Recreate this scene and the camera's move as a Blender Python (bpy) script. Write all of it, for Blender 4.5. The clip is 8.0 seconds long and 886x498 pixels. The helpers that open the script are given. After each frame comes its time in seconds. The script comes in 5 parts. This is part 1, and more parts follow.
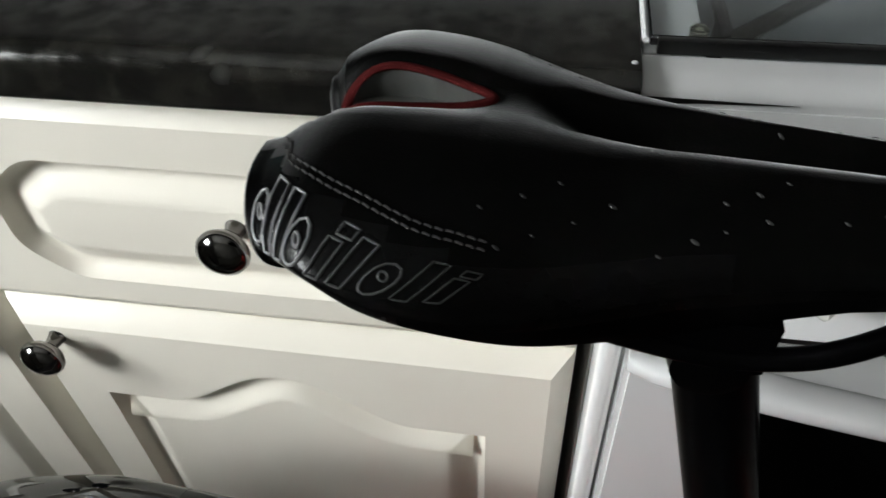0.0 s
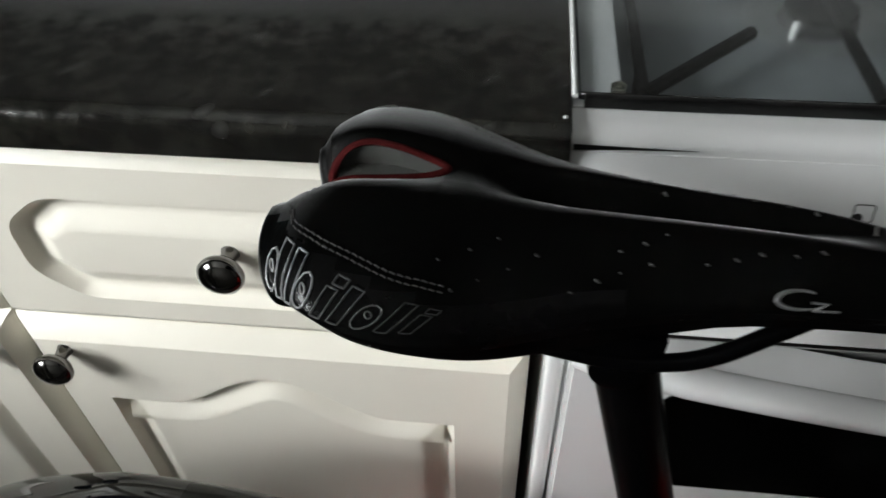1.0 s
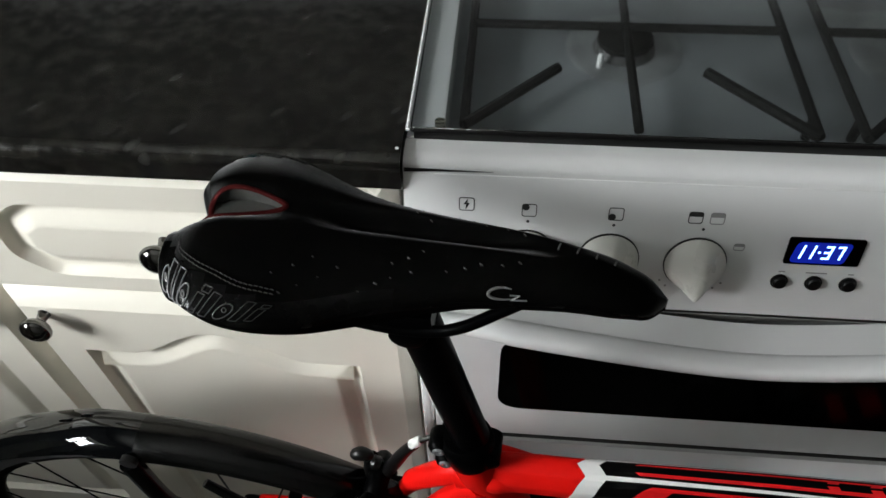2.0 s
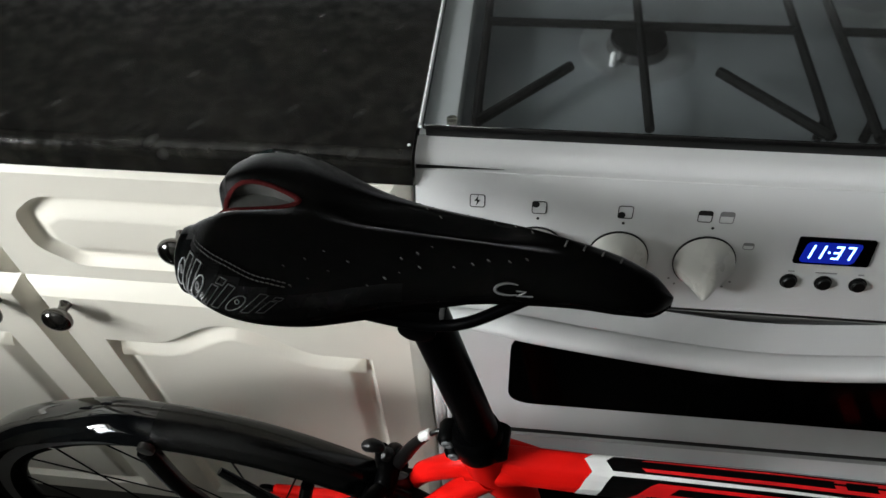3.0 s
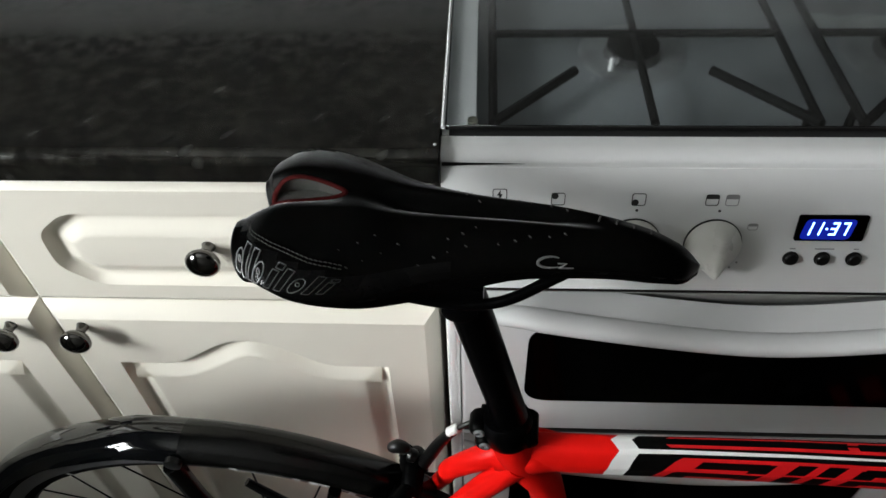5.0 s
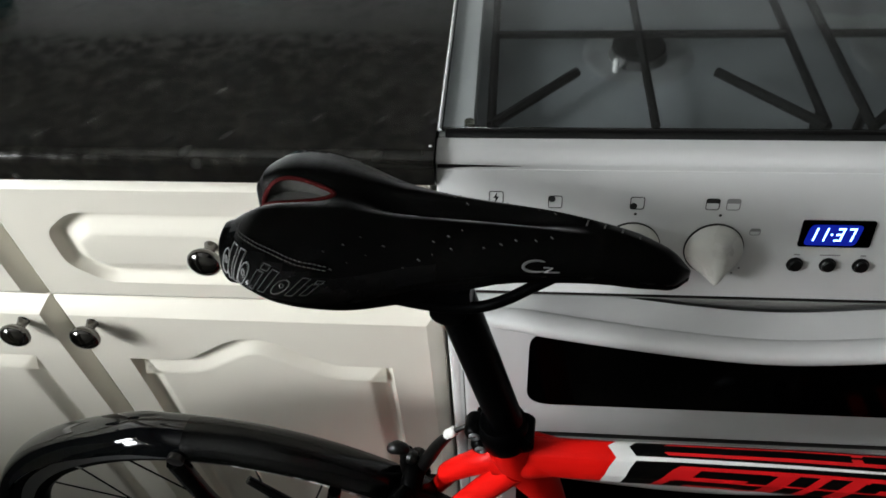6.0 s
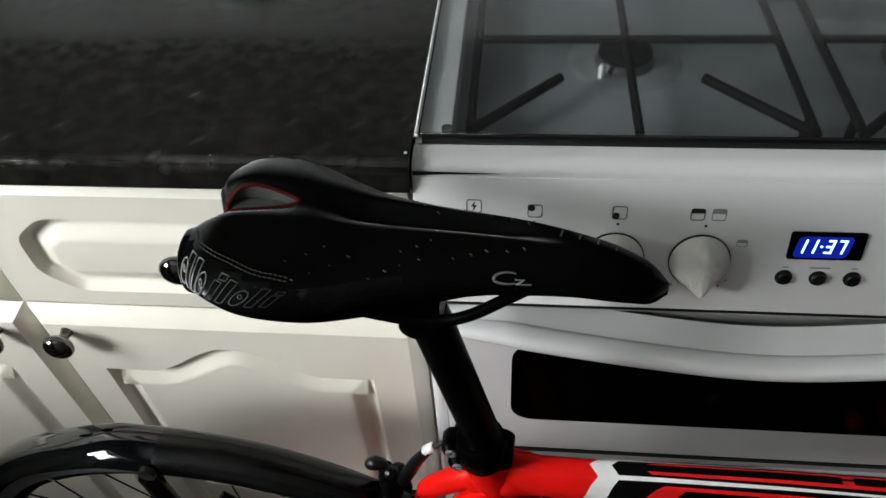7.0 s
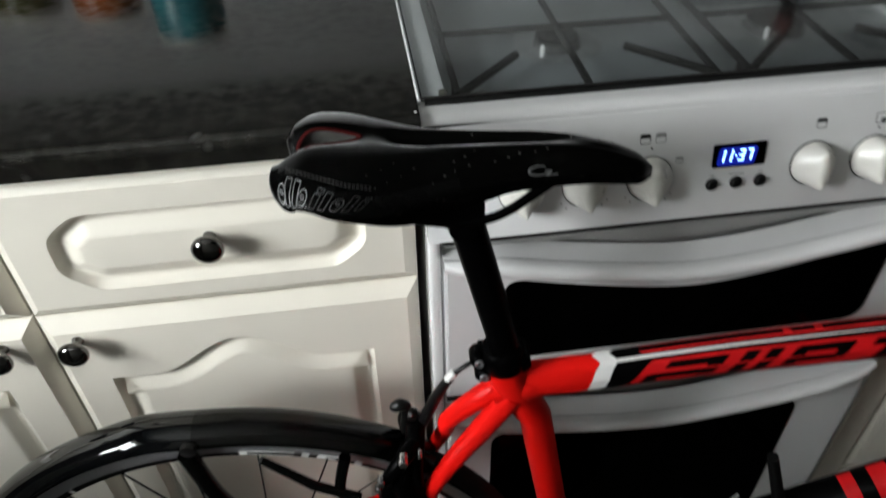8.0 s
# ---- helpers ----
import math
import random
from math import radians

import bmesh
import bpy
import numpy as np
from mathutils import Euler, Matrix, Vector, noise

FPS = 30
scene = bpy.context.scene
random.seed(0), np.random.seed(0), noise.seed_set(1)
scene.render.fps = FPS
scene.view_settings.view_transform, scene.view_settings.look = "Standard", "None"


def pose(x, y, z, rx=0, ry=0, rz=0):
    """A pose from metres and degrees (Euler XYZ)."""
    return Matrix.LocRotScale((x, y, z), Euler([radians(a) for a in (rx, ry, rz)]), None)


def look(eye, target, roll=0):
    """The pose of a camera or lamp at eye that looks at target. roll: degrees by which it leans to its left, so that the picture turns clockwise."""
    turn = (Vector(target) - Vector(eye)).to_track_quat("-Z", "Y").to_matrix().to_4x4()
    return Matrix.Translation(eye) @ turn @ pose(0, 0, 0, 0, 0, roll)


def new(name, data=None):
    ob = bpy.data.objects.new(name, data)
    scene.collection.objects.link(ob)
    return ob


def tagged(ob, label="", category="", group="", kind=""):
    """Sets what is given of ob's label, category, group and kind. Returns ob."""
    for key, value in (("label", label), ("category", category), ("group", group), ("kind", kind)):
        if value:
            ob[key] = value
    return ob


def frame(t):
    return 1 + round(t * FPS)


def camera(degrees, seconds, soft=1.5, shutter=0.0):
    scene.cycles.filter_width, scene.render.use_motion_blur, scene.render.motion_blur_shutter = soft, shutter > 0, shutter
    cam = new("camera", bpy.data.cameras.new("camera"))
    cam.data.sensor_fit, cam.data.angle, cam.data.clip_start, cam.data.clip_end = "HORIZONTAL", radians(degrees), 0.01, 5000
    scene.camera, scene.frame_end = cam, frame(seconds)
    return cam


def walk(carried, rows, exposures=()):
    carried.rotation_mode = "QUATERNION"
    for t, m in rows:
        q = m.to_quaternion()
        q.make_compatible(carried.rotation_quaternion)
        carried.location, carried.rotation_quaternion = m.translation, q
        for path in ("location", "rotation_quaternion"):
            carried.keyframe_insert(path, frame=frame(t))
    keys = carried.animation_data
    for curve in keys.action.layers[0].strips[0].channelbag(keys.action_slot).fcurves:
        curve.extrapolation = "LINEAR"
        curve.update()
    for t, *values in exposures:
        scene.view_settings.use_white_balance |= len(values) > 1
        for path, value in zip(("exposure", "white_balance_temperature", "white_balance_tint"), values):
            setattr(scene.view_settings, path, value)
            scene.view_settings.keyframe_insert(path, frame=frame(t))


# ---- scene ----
cam = camera(62.2, 8.0, soft=1.5, shutter=0.3)
PATH = [
    (0, (-0.029, -0.282, 1.0699), (-0.2954, 1.1335, -0.3314), -2.59),
    (0.5, (-0.0507, -0.2964, 1.0837), (-0.2974, 1.1337, -0.2904), -2.11),
    (0.6, (-0.0487, -0.3014, 1.0887), (-0.2914, 1.1337, -0.2804), -2.01),
    (0.8, (-0.0379, -0.3027, 1.0973), (-0.2417, 1.1209, -0.2772), -2.12),
    (1, (-0.0212, -0.3147, 1.1288), (-0.2028, 1.0872, -0.2976), -1.79),
    (1.3, (0.0106, -0.3442, 1.1875), (-0.141, 0.9497, -0.3431), -2.0),
    (1.5, (0.0374, -0.3543, 1.2245), (-0.0538, 0.9026, -0.3416), -0.37),
    (1.7, (0.0604, -0.3643, 1.2515), (-0.049, 0.9056, -0.3036), -0.97),
    (2.8, (0.084, -0.378, 1.263), (-0.107, 0.876, -0.284), -3.5),
    (3, (0.081, -0.377, 1.264), (-0.111, 0.871, -0.288), -3.3),
    (3.5, (0.08, -0.377, 1.252), (-0.144, 0.904, -0.267), -3.8),
    (3.8, (0.0756, -0.3829, 1.2577), (-0.2209, 0.9806, -0.1712), -5.68),
    (4, (0.066, -0.392, 1.258), (-0.21, 0.978, -0.173), -4.5),
    (4.5, (0.04, -0.418, 1.261), (-0.106, 0.946, -0.194), -2.4),
    (4.7, (0.036, -0.425, 1.264), (-0.057, 0.927, -0.205), -2.3),
    (5.8, (0.055, -0.427, 1.26), (-0.106, 0.904, -0.224), -4.0),
    (6, (0.064, -0.422, 1.262), (-0.118, 0.914, -0.215), -4.5),
    (6.5, (0.083, -0.405, 1.257), (-0.107, 0.95, -0.201), -5.5),
    (7, (0.083, -0.407, 1.248), (-0.11, 0.945, -0.213), -4.4),
    (7.5, (0.05, -0.428, 1.253), (-0.052, 0.987, -0.157), -2.8),
    (7.6, (0.033, -0.447, 1.255), (-0.024, 0.988, -0.137), -1.8),
    (7.7, (0.016, -0.467, 1.2535), (0.026, 1.0, -0.106), -1.15),
    (7.8, (-0.0083, -0.4948, 1.2541), (0.0789, 0.9849, -0.0835), -0.78),
    (8, (-0.045, -0.563, 1.245), (0.139, 0.927, -0.076), -1.3),
]
walk(cam, [(t, look(eye, target, roll)) for t, eye, target, roll in PATH], [(0, -0.08), (0.6, -0.08), (1.0, -0.07), (1.5, -0.06), (3.0, -0.06), (4.0, -0.07), (4.7, -0.05), (5.8, -0.07), (7.0, -0.07), (7.6, -0.08), (8.0, -0.11)])

# ---- world and light: daylight through one window in the side wall ----
FLOOR = -0.028
world = bpy.data.worlds.new("world")
scene.world = world
world.use_nodes = True
wn = world.node_tree.nodes
sky = wn.new("ShaderNodeTexSky")
sky.sky_type, sky.sun_disc = "NISHITA", False
sky.sun_elevation, sky.sun_rotation = radians(28), radians(200)
world.node_tree.links.new(sky.outputs["Color"], wn["Background"].inputs["Color"])
wn["Background"].inputs["Strength"].default_value = 0.10

WIN_X, WIN_Y0, WIN_Y1, WIN_Z0, WIN_Z1 = -1.4, -1.28, -0.42, 1.12, 1.94
lamp = bpy.data.lights.new("window_daylight", "AREA")
lamp.shape, lamp.size, lamp.size_y = "RECTANGLE", 0.96, 1.0
lamp.energy, lamp.color = 104.0, (0.945, 0.985, 0.995)
daylight = new("window_daylight", lamp)
daylight.matrix_world = pose(WIN_X - 0.24, (WIN_Y0 + WIN_Y1) / 2 - 0.04, (WIN_Z0 + WIN_Z1) / 2, 0, -90, 0)
scene.view_settings.exposure = 0.0


# ---- materials ----
def material(name, base, rough=0.5, metal=0.0, spec=0.5, coat=0.0, vary=0.08, scale=30.0, fine=400.0, bump=0.0, rough_vary=0.06):
    """A painted, moulded or metal surface, with broad and fine variation of colour, gloss and relief."""
    m = bpy.data.materials.new(name)
    m.use_nodes = True
    n, l = m.node_tree.nodes, m.node_tree.links
    b = n["Principled BSDF"]
    b.inputs["Metallic"].default_value = metal
    b.inputs["Specular IOR Level"].default_value = spec
    b.inputs["Coat Weight"].default_value = coat
    b.inputs["Coat Roughness"].default_value = 0.06
    co = n.new("ShaderNodeTexCoord")
    big, small = n.new("ShaderNodeTexNoise"), n.new("ShaderNodeTexNoise")
    big.inputs["Scale"].default_value, small.inputs["Scale"].default_value = scale, fine
    big.inputs["Detail"].default_value = 5
    for t in (big, small):
        l.new(co.outputs["Object"], t.inputs["Vector"])
    mix = n.new("ShaderNodeMix")
    mix.data_type = "RGBA"
    mix.inputs[6].default_value = [c * (1 - vary) for c in base] + [1]
    mix.inputs[7].default_value = [min(1, c * (1 + vary)) for c in base] + [1]
    l.new(big.outputs["Fac"], mix.inputs[0])
    l.new(mix.outputs[2], b.inputs["Base Color"])
    r = n.new("ShaderNodeMapRange")
    r.inputs["To Min"].default_value, r.inputs["To Max"].default_value = max(0.02, rough - rough_vary), rough + rough_vary
    l.new(big.outputs["Fac"], r.inputs["Value"])
    l.new(r.outputs["Result"], b.inputs["Roughness"])
    if bump:
        bp = n.new("ShaderNodeBump")
        bp.inputs["Strength"].default_value, bp.inputs["Distance"].default_value = bump, 0.001
        l.new(small.outputs["Fac"], bp.inputs["Height"])
        l.new(bp.outputs["Normal"], b.inputs["Normal"])
    return m


def sheen(m, weight):
    """The grey bloom of worn suede leather: a sheen that comes up at a slant."""
    n, l = m.node_tree.nodes, m.node_tree.links
    b = n["Principled BSDF"]
    b.inputs["Sheen Roughness"].default_value = 0.38
    slant = n.new("ShaderNodeLayerWeight")
    slant.inputs["Blend"].default_value = 0.5
    rise = n.new("ShaderNodeMapRange")
    rise.inputs["From Min"].default_value, rise.inputs["From Max"].default_value = 0.33, 0.56
    rise.inputs["To Min"].default_value, rise.inputs["To Max"].default_value = 0.0, weight
    l.new(slant.outputs["Facing"], rise.inputs["Value"])
    l.new(rise.outputs["Result"], b.inputs["Sheen Weight"])
    return m


def worktop_material():
    """Dark polished laminate with pale elongated flecks and brown clouds."""
    m = material("dark_speckled_laminate", (0.0070, 0.0067, 0.0060), 0.10, vary=0.5, scale=14, rough_vary=0.04)
    n, l = m.node_tree.nodes, m.node_tree.links
    b = n["Principled BSDF"]
    co = [x for x in n if x.type == "TEX_COORD"][0]
    turn = n.new("ShaderNodeMapping")
    turn.vector_type = "TEXTURE"
    turn.inputs["Rotation"].default_value[2] = radians(50)
    turn.inputs["Scale"].default_value = (1 / 32, 1 / 84, 1 / 60)
    l.new(co.outputs["Object"], turn.inputs["Vector"])
    cells = n.new("ShaderNodeTexVoronoi")
    cells.inputs["Scale"].default_value = 1.0
    l.new(turn.outputs["Vector"], cells.inputs["Vector"])
    ramp = n.new("ShaderNodeValToRGB")
    ramp.color_ramp.elements[0].position, ramp.color_ramp.elements[0].color = 0.06, (1, 1, 1, 1)
    ramp.color_ramp.elements[1].position, ramp.color_ramp.elements[1].color = 0.40, (0, 0, 0, 1)
    l.new(cells.outputs["Distance"], ramp.inputs["Fac"])
    pick = n.new("ShaderNodeMath")
    pick.operation = "GREATER_THAN"
    pick.inputs[1].default_value = 0.80
    sep = n.new("ShaderNodeSeparateColor")
    l.new(cells.outputs["Color"], sep.inputs["Color"])
    l.new(sep.outputs["Red"], pick.inputs[0])
    both = n.new("ShaderNodeMath")
    both.operation = "MULTIPLY"
    l.new(ramp.outputs["Color"], both.inputs[0])
    l.new(pick.outputs["Value"], both.inputs[1])
    cloud = n.new("ShaderNodeTexNoise")
    cloud.inputs["Scale"].default_value, cloud.inputs["Detail"].default_value = 38, 6
    l.new(co.outputs["Object"], cloud.inputs["Vector"])
    soft = n.new("ShaderNodeMath")
    soft.operation = "MULTIPLY"
    l.new(both.outputs["Value"], soft.inputs[0])
    l.new(cloud.outputs["Fac"], soft.inputs[1])
    old = b.inputs["Base Color"].links[0].from_socket
    mix = n.new("ShaderNodeMix")
    mix.data_type = "RGBA"
    mottle = n.new("ShaderNodeTexNoise")
    mottle.inputs["Scale"].default_value, mottle.inputs["Detail"].default_value = 75, 7
    l.new(co.outputs["Object"], mottle.inputs["Vector"])
    steep = n.new("ShaderNodeValToRGB")
    steep.color_ramp.elements[0].position, steep.color_ramp.elements[0].color = 0.44, (0, 0, 0, 1)
    steep.color_ramp.elements[1].position, steep.color_ramp.elements[1].color = 0.76, (1, 1, 1, 1)
    l.new(mottle.outputs["Fac"], steep.inputs["Fac"])
    patchy = n.new("ShaderNodeMix")
    patchy.data_type = "RGBA"
    patchy.inputs[7].default_value = (0.021, 0.020, 0.016, 1)
    l.new(steep.outputs["Color"], patchy.inputs[0])
    l.new(old, patchy.inputs[6])
    l.new(patchy.outputs[2], mix.inputs[6])
    mix.inputs[7].default_value = (0.052, 0.051, 0.048, 1)
    l.new(soft.outputs["Value"], mix.inputs[0])
    l.new(mix.outputs[2], b.inputs["Base Color"])
    gloss = n.new("ShaderNodeMapRange")
    gloss.inputs["From Min"].default_value, gloss.inputs["From Max"].default_value = 0.35, 0.68
    gloss.inputs["To Min"].default_value, gloss.inputs["To Max"].default_value = 0.08, 0.20
    l.new(mottle.outputs["Fac"], gloss.inputs["Value"])
    l.new(gloss.outputs["Result"], b.inputs["Roughness"])
    spec = n.new("ShaderNodeMapRange")
    spec.inputs["From Min"].default_value, spec.inputs["From Max"].default_value = 0.36, 0.64
    spec.inputs["To Min"].default_value, spec.inputs["To Max"].default_value = 0.32, 0.54
    l.new(mottle.outputs["Fac"], spec.inputs["Value"])
    l.new(spec.outputs["Result"], b.inputs["Specular IOR Level"])
    peel = n.new("ShaderNodeBump")
    peel.inputs["Strength"].default_value, peel.inputs["Distance"].default_value = 0.03, 0.001
    l.new(cloud.outputs["Fac"], peel.inputs["Height"])
    l.new(peel.outputs["Normal"], b.inputs["Normal"])
    return m


def glass_material(name, tint, rough=0.0):
    m = bpy.data.materials.new(name)
    m.use_nodes = True
    b = m.node_tree.nodes["Principled BSDF"]
    b.inputs["Base Color"].default_value = (*tint, 1)
    b.inputs["Roughness"].default_value = rough
    b.inputs["Transmission Weight"].default_value = 1.0
    b.inputs["IOR"].default_value = 1.5
    return m


def glow_material(name, color, strength):
    m = bpy.data.materials.new(name)
    m.use_nodes = True
    b = m.node_tree.nodes["Principled BSDF"]
    b.inputs["Base Color"].default_value = (0.01, 0.01, 0.02, 1)
    b.inputs["Emission Color"].default_value = (*color, 1)
    b.inputs["Emission Strength"].default_value = strength
    return m


CREAM = material("cream_satin_paint", (0.80, 0.762, 0.668), 0.38, vary=0.05, scale=9, fine=900, bump=0.05)
CARCASS = material("cabinet_board", (0.62, 0.59, 0.52), 0.5)
WORKTOP = worktop_material()
ENAMEL = material("white_enamel", (0.735, 0.74, 0.735), 0.22, coat=0.3, vary=0.03, scale=6)
# grey darkened to imitate shade in the handle hollows; the plinth shares it
ENAMEL_SHADE_TONED = material("shade_toned_enamel", (0.37, 0.365, 0.355), 0.4, vary=0.03, scale=6)
HOB_STEEL = material("pale_hob_enamel", (0.20, 0.214, 0.22), 0.30, vary=0.95, scale=8, rough_vary=0.12)
IRON = material("cast_iron_grate", (0.007, 0.007, 0.007), 0.75, spec=0.06, vary=0.3, bump=0.3)
BURNER = material("burner_metal", (0.07, 0.07, 0.07), 0.5, metal=0.3, vary=0.4)
SPILL = material("worn_pale_enamel", (0.25, 0.26, 0.26), 0.35, vary=0.5, scale=60)
CERAMIC = material("white_ceramic", (0.93, 0.93, 0.92), 0.12, coat=0.6, vary=0.02)
BLACK_GLASS = material("black_oven_glass", (0.0004, 0.0004, 0.0004), 0.1, spec=0.02, rough_vary=0.02)
LID_GLASS = glass_material("smoked_lid_glass", (0.66, 0.69, 0.69), 0.09)
KNOB_WHITE = material("ivory_knob_plastic", (0.70, 0.69, 0.64), 0.28, vary=0.04)
BLACK_PLASTIC = material("black_plastic", (0.0035, 0.0035, 0.0035), 0.35, spec=0.3, vary=0.2)
PRINT = material("black_panel_print", (0.012, 0.012, 0.012), 0.5)
PRINT_GREY = material("grey_panel_print", (0.25, 0.25, 0.25), 0.5)
BEAD = glass_material("clear_bumper", (0.80, 0.78, 0.66), 0.12)
PEWTER = material("black_nickel_knob", (0.16, 0.155, 0.15), 0.10, metal=1.0, vary=0.2, rough_vary=0.04)
LEATHER = sheen(material("black_perforated_leather", (0.0007, 0.0007, 0.0006), 0.40, spec=0.04, vary=0.35, scale=60, fine=1500, bump=0.10), 0.48)
LEATHER_SHINY = material("black_smooth_leather", (0.0006, 0.0006, 0.0006), 0.26, spec=0.14, vary=0.3, scale=60, fine=1200, bump=0.10)
BASE_GREY = material("grey_saddle_base", (0.036, 0.037, 0.034), 0.4, vary=0.3, scale=80)
RED_LINING = material("red_lining_cloth", (0.040, 0.0055, 0.0055), 0.9, spec=0.03, vary=0.4, scale=300)
SILVER_PRINT = material("silver_outline_print", (0.32, 0.32, 0.32), 0.42, metal=0.85, vary=0.15)
UNDERSIDE = material("dull_black_underside", (0.0010, 0.0010, 0.0010), 0.85, spec=0.01, vary=0.3, scale=80, bump=0.2)
# one emblem print in three tones: the two darker ones imitate weaker light
EMBLEM_PRINT = material("pale_grey_outline_print", (0.155, 0.155, 0.155), 0.5, vary=0.35, scale=150)
DIMMED_PRINT = material("dimmed_outline_print", (0.055, 0.055, 0.055), 0.5, spec=0.3, vary=0.5, scale=180)
SHADED_PRINT = material("shaded_grey_print", (0.030, 0.030, 0.030), 0.5, spec=0.2, vary=0.4, scale=200)
THREAD = material("grey_thread", (0.026, 0.025, 0.024), 0.8)
DOT = material("grey_dots", (0.032, 0.032, 0.030), 0.6)
DOT_DARK = material("dull_dots", (0.007, 0.007, 0.0065), 0.6)
TICK = material("pale_grey_print", (0.055, 0.055, 0.052), 0.6)
STEEL = material("bright_steel", (0.62, 0.62, 0.62), 0.2, metal=1.0)
ALLOY = material("machined_alloy_rim", (0.42, 0.43, 0.45), 0.35, metal=0.8)
BLACK_ALLOY = material("black_anodised_alloy", (0.0008, 0.0008, 0.0009), 0.3, spec=0.03, vary=0.2)
GUARD_GLOSS = material("glossy_black_mudguard", (0.0015, 0.0018, 0.0022), 0.04, spec=0.6, vary=0.3, scale=40, rough_vary=0.02)
GUARD_MATT = material("satin_black_mudguard", (0.0009, 0.0010, 0.0009), 0.20, spec=0.30, vary=0.3, scale=50, bump=0.1)
RUBBER = material("tyre_rubber", (0.004, 0.004, 0.004), 0.75, spec=0.2, vary=0.2, bump=0.3)
RED = material("red_frame_lacquer", (0.60, 0.006, 0.004), 0.36, spec=0.10, vary=0.05)
RED_DECAL = material("red_decal", (0.50, 0.006, 0.008), 0.4, spec=0.3, vary=0.06)
WHITE_DECAL = material("white_decal", (0.74, 0.74, 0.72), 0.35, vary=0.04)
BLACK_DECAL = material("black_decal", (0.0015, 0.0015, 0.0015), 0.42, spec=0.05, vary=0.2)
TEAL = material("teal_glaze", (0.05, 0.30, 0.33), 0.25, vary=0.1)
ORANGE = material("orange_glaze", (0.50, 0.13, 0.02), 0.25, vary=0.1)
OLIVE = material("olive_glaze", (0.16, 0.15, 0.03), 0.25, vary=0.1)
RED_CAP = material("dark_red_cap", (0.16, 0.035, 0.03), 0.4)
PALE_RIM = material("pale_stoneware_rim", (0.72, 0.68, 0.62), 0.4)
WALL = material("dull_wall_paint", (0.15, 0.148, 0.135), 0.8, vary=0.04, scale=4, bump=0.1)
WALL_DARK = material("dark_wall_paint", (0.09, 0.085, 0.08), 0.8, vary=0.06, scale=4)
SPLASH = material("pale_splashback", (0.45, 0.45, 0.44), 0.5, vary=0.05, scale=5)
CEILING = material("white_ceiling_paint", (0.34, 0.335, 0.32), 0.85, vary=0.03, scale=4)
FLOORING = material("grey_vinyl_floor", (0.045, 0.045, 0.038), 0.4, vary=0.2, scale=5, bump=0.1)
PVC = material("white_pvc", (0.8, 0.8, 0.8), 0.3, vary=0.02)
CLOCK_BLUE = glow_material("blue_white_digits", (0.22, 0.42, 1.0), 7.0)
CLOCK_HALO = glow_material("dim_blue_halo", (0.0, 0.025, 0.8), 0.36)


# ---- mesh helpers ----
def finish(bm, angle=38):
    bmesh.ops.recalc_face_normals(bm, faces=bm.faces)
    for f in bm.faces:
        f.smooth = True
    for e in bm.edges:
        if len(e.link_faces) == 2 and e.calc_face_angle(0) > radians(angle):
            e.smooth = False


def thing(name, x, y, z, label, category, group="", rz=0):
    ob = new(name)
    ob.empty_display_size = 0.05
    ob.matrix_world = pose(x, y, z, 0, 0, rz)
    return tagged(ob, label, category, group)


def part(name, bm, mat, parent=None, label="", angle=38, shift=None):
    """Links a bmesh as one mesh object under a thing or part. Coordinates are the world's, or the bike's, less the base of the parent."""
    finish(bm, angle)
    if shift is not None:
        bmesh.ops.translate(bm, verts=bm.verts, vec=shift)
    me = bpy.data.meshes.new(name)
    bm.to_mesh(me)
    bm.free()
    for one in mat if isinstance(mat, (list, tuple)) else [mat]:
        me.materials.append(one)
    ob = new(name, me)
    if parent is not None:
        ob.parent = parent
    return tagged(ob, label)


def box(x0, x1, y0, y1, z0, z1, bevel=0.0, segments=2, bm=None):
    own = bmesh.new()
    bmesh.ops.create_cube(own, size=1.0)
    for v in own.verts:
        v.co = Vector(((x0 + x1) / 2 + v.co.x * (x1 - x0), (y0 + y1) / 2 + v.co.y * (y1 - y0), (z0 + z1) / 2 + v.co.z * (z1 - z0)))
    if bevel:
        bmesh.ops.bevel(own, geom=own.edges[:], offset=bevel, segments=segments, affect="EDGES", profile=0.6)
    if bm is None:
        return own
    join(bm, own)
    return bm


def join(bm, other):
    """Adds the other bmesh to bm."""
    made = [bm.verts.new(v.co) for v in other.verts]
    other.verts.index_update()
    for f in other.faces:
        try:
            new_face = bm.faces.new([made[v.index] for v in f.verts])
            new_face.material_index = f.material_index
        except ValueError:
            pass
    other.free()
    return bm


def loft(rings, closed=True, cap=True, bm=None):
    """A skin over rings of points."""
    bm = bm or bmesh.new()
    rows = [[bm.verts.new(p) for p in ring] for ring in rings]
    n = len(rows[0])
    for a, b in zip(rows, rows[1:]):
        for i in range(n if closed else n - 1):
            j = (i + 1) % n
            bm.faces.new((a[i], a[j], b[j], b[i]))
    if cap and closed:
        bm.faces.new(rows[0][::-1])
        bm.faces.new(rows[-1])
    return bm


